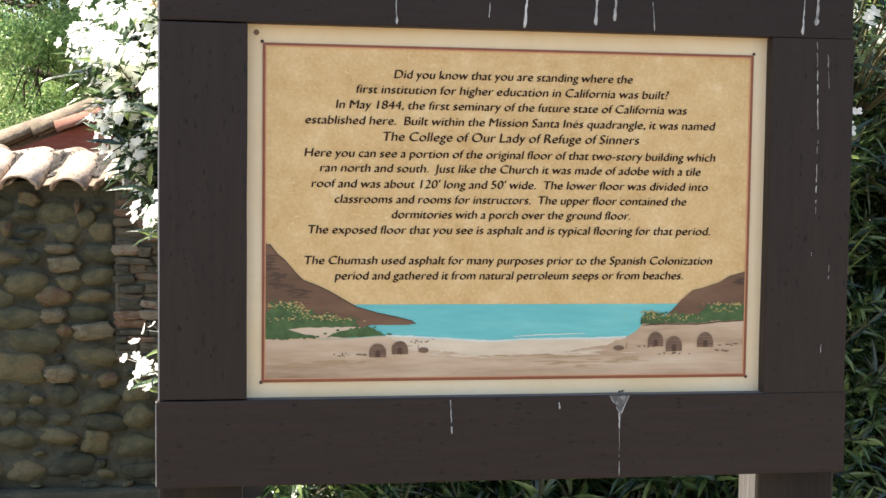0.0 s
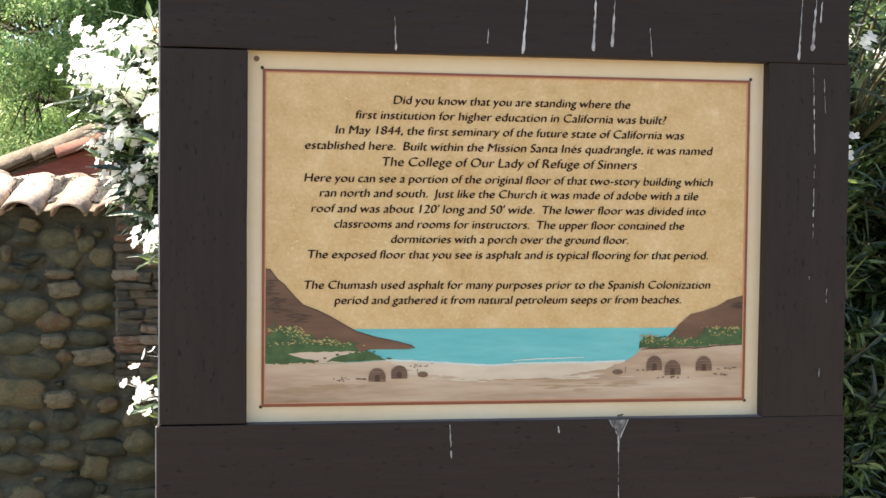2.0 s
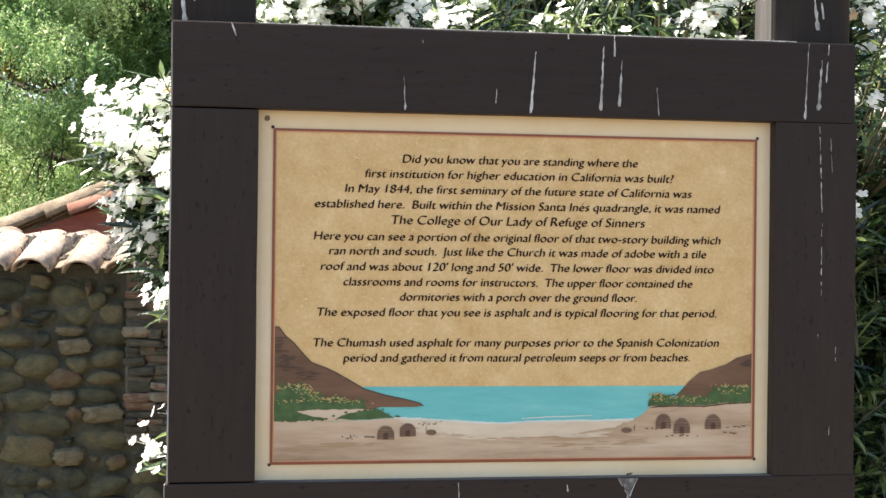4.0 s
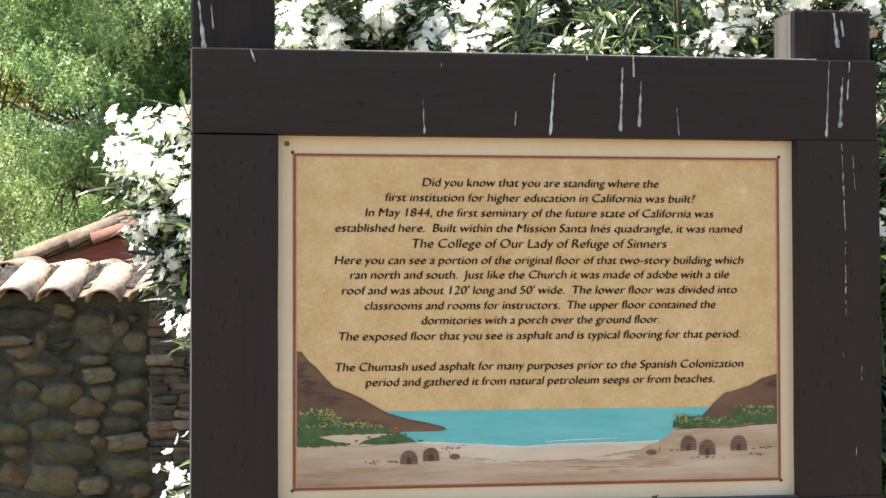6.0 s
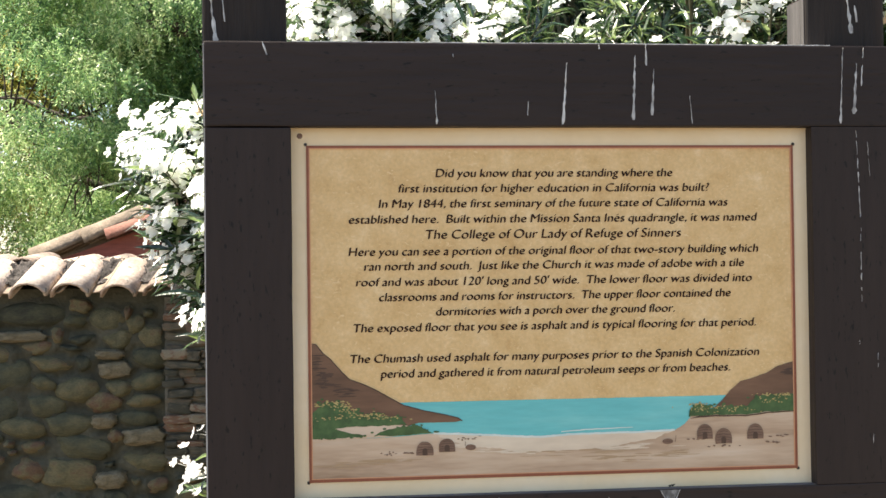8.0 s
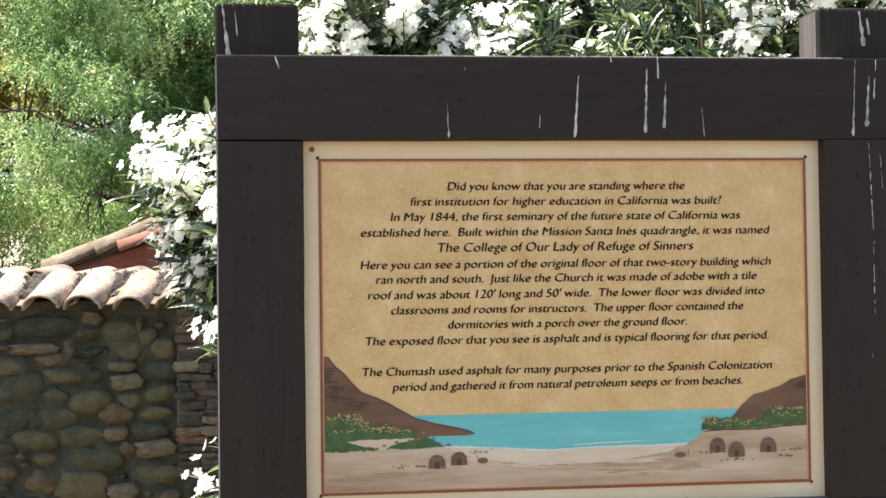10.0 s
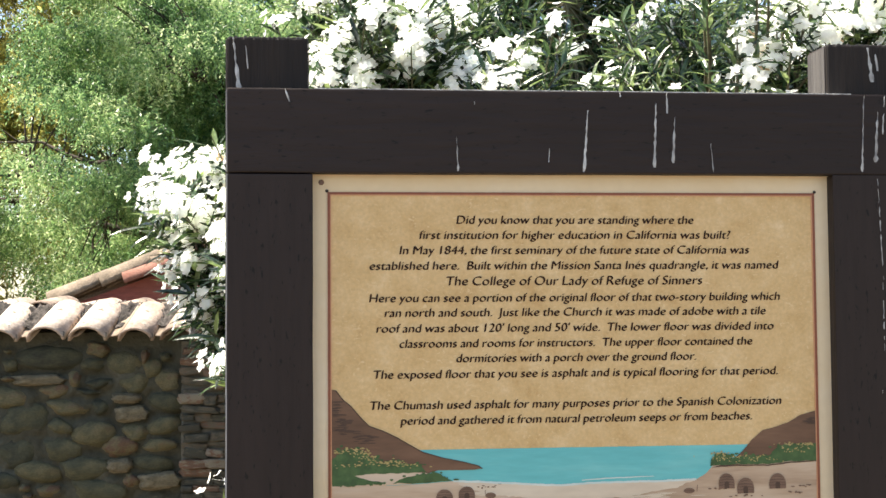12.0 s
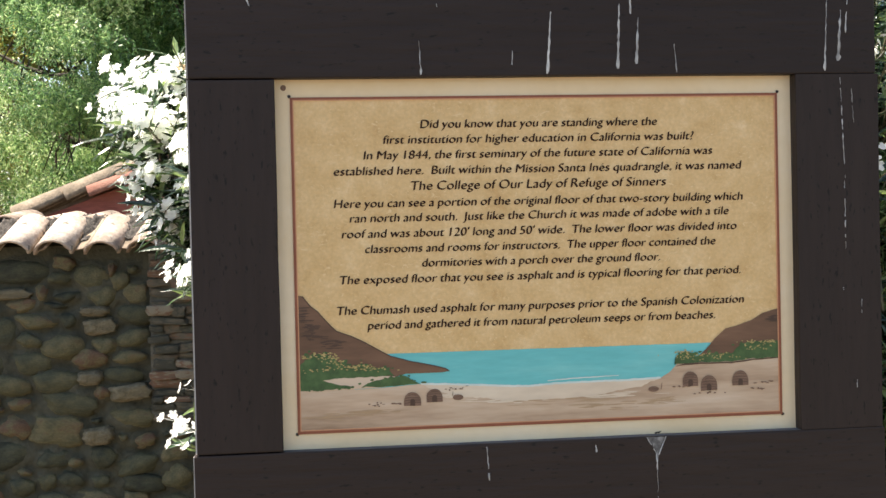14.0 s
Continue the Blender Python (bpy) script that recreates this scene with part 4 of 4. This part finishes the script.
build_oleander(2, 1.20, 2.75, .95, .85, 2.92, 1500, .30, "dense dark oleander shrub with scattered white blossoms", RIGHT_SPRAYS + SCATTER)
build_oleander(3, 2.50, 2.75, .95, .90, 2.95, 650, .42, "tall oleander shrub with white blossoms at the top")
build_oleander(4, 1.0, 4.4, .95, .8, 3.9, 800, .35, "tall oleander shrub behind the front hedge")
build_oleander(6, .30, 4.6, .62, .7, 4.3, 800, .2, "tall oleander shrub behind the front hedge")
build_oleander(5, 2.15, 4.4, .95, .8, 3.9, 700, .35, "tall oleander shrub behind the front hedge")


def build_pepper(seed, name, material, cx, cy, height, spread, clumps, strands, leaf, label, low, shift=0.0, lift=0.0):
    """A weeping tree: trunk, limbs, and boughs of hanging strands with small leaflets."""
    rng = random.Random(seed)
    tree = new(name)
    tagged(tree, label, "tree")
    V, F = [], []
    fork = Vector((cx, cy, height * .30))
    tube(V, F, [Vector((cx + .1, cy, -.1)), Vector((cx - .05, cy, height * .16)), fork], [.34, .26, .22], 10)
    link("trunk", mesh_of("trunk", V, F, "bark", True), tree, "rough brown trunk")
    mains = []
    for c in range(7):
        a = 6.28 * c / 7 + rng.uniform(-.3, .3)
        e = Vector((cx + shift + spread * .6 * math.cos(a), cy + spread * .4 * math.sin(a), height * rng.uniform(.5, .85)))
        pts = [fork, fork.lerp(e, .3) + Vector((0, 0, .5)), fork.lerp(e, .65) + Vector((rng.uniform(-.4, .4), 0, .4)), e]
        bent = []
        for i in range(13):
            u = i / 4
            k = min(2, int(u))
            p = pts[k].lerp(pts[k + 1], u - k)
            bent.append(p + noise.noise_vector(p * 1.7) * (.16 if 0 < i < 12 else 0))
        TV, TF = [], []
        tube(TV, TF, bent, [.065 * (1 - i / 12) ** .8 + .008 for i in range(13)], 8)
        link("limb", mesh_of("limb", TV, TF, "bark", True), tree, "dark crooked limb")
        mains += [pts[1].lerp(pts[2], u) for u in (.2, .6, 1)] + [pts[2].lerp(e, u) for u in (.35, .7, 1)]
    for c in range(clumps):
        while True:
            a = rng.uniform(0, 6.28)
            s = math.sqrt(rng.random()) * spread
            z = low + (height - low) * (rng.random() ** .9)
            s *= 1.0 - .35 * max(0, (z - height * .6) / (height * .4))
            top = Vector((cx + shift + s * math.cos(a), cy + s * math.sin(a) * .6, z))
            # the crown is shallower on the side away from the trunk
            off = min(1.0, max(0.0, (cx + shift + .25 - top.x) / .7))
            if z < low + .26 * lift * off or z > height - .8 * lift * off:
                continue
            if noise.noise(top * .75 + Vector((seed, 0, 0))) < .09:
                break
        near = min(mains, key=lambda v: (v - top).length)
        TV, TF = [], []
        tube(TV, TF, [near, near.lerp(top, .5) + Vector((rng.uniform(-.15, .15), rng.uniform(-.15, .15), .15)), top], [.016, .010, .004], 4)
        link("branch", mesh_of("branch", TV, TF, "bark", True), tree)
        LV, LF = [], []
        for k in range(strands):
            o = Vector((rng.gauss(0, 1), rng.gauss(0, 1), rng.gauss(0, 1))).normalized() * rng.uniform(.06, .52)
            o = Vector((o.x, o.y * .9, abs(o.z) * .8 - .12))
            p = top + o
            n = rng.randrange(6, 14)
            lean = Vector((o.x, o.y, 0)) * 1.3 + Vector((rng.gauss(0, .3), rng.gauss(0, .3), 0))
            step = leaf * .62
            q = p.copy()
            for i in range(n):
                u = i / n
                q = q + (lean * (1 - u) * 1.3 + Vector((0, 0, .30 - 1.25 * u - .20))).normalized() * step
                for s2 in (-1, 1):
                    dd = Vector((rng.gauss(0, .8), rng.gauss(0, .8), rng.gauss(-.7, .6))).normalized()
                    w = dd.cross(Vector((rng.gauss(0, 1), rng.gauss(0, 1), rng.gauss(0, 1)))).normalized() * (leaf * rng.uniform(.105, .195))
                    ll = leaf * rng.uniform(.7, 1.3)
                    b = len(LV)
                    LV += [q, q + dd * ll * .5 + w, q + dd * ll, q + dd * ll * .5 - w]
                    LF.append((b, b + 1, b + 2, b + 3))
        link("bough", mesh_of("bough", LV, LF, material), tree, "weeping bough of fine green leaflets")
    return tree


build_pepper(21, "pepper_tree", "pepper_leaf", -.6, 13.0, 5.5, 3.3, 225, 100, .051, "large weeping pepper tree with feathery green leaves", 1.7, -2.6, 1.9)
build_pepper(22, "broadleaf_tree", "yellow_leaf", -2.0, 19.5, 8.6, 5.2, 230, 64, .125, "sunlit yellow-green tree far behind the wall", .7, -4.2)
build_pepper(23, "pepper_tree", "pepper_leaf", .2, 17.0, 9.0, 3.5, 150, 60, .10, "weeping pepper tree behind the oleander hedge", 1.6)
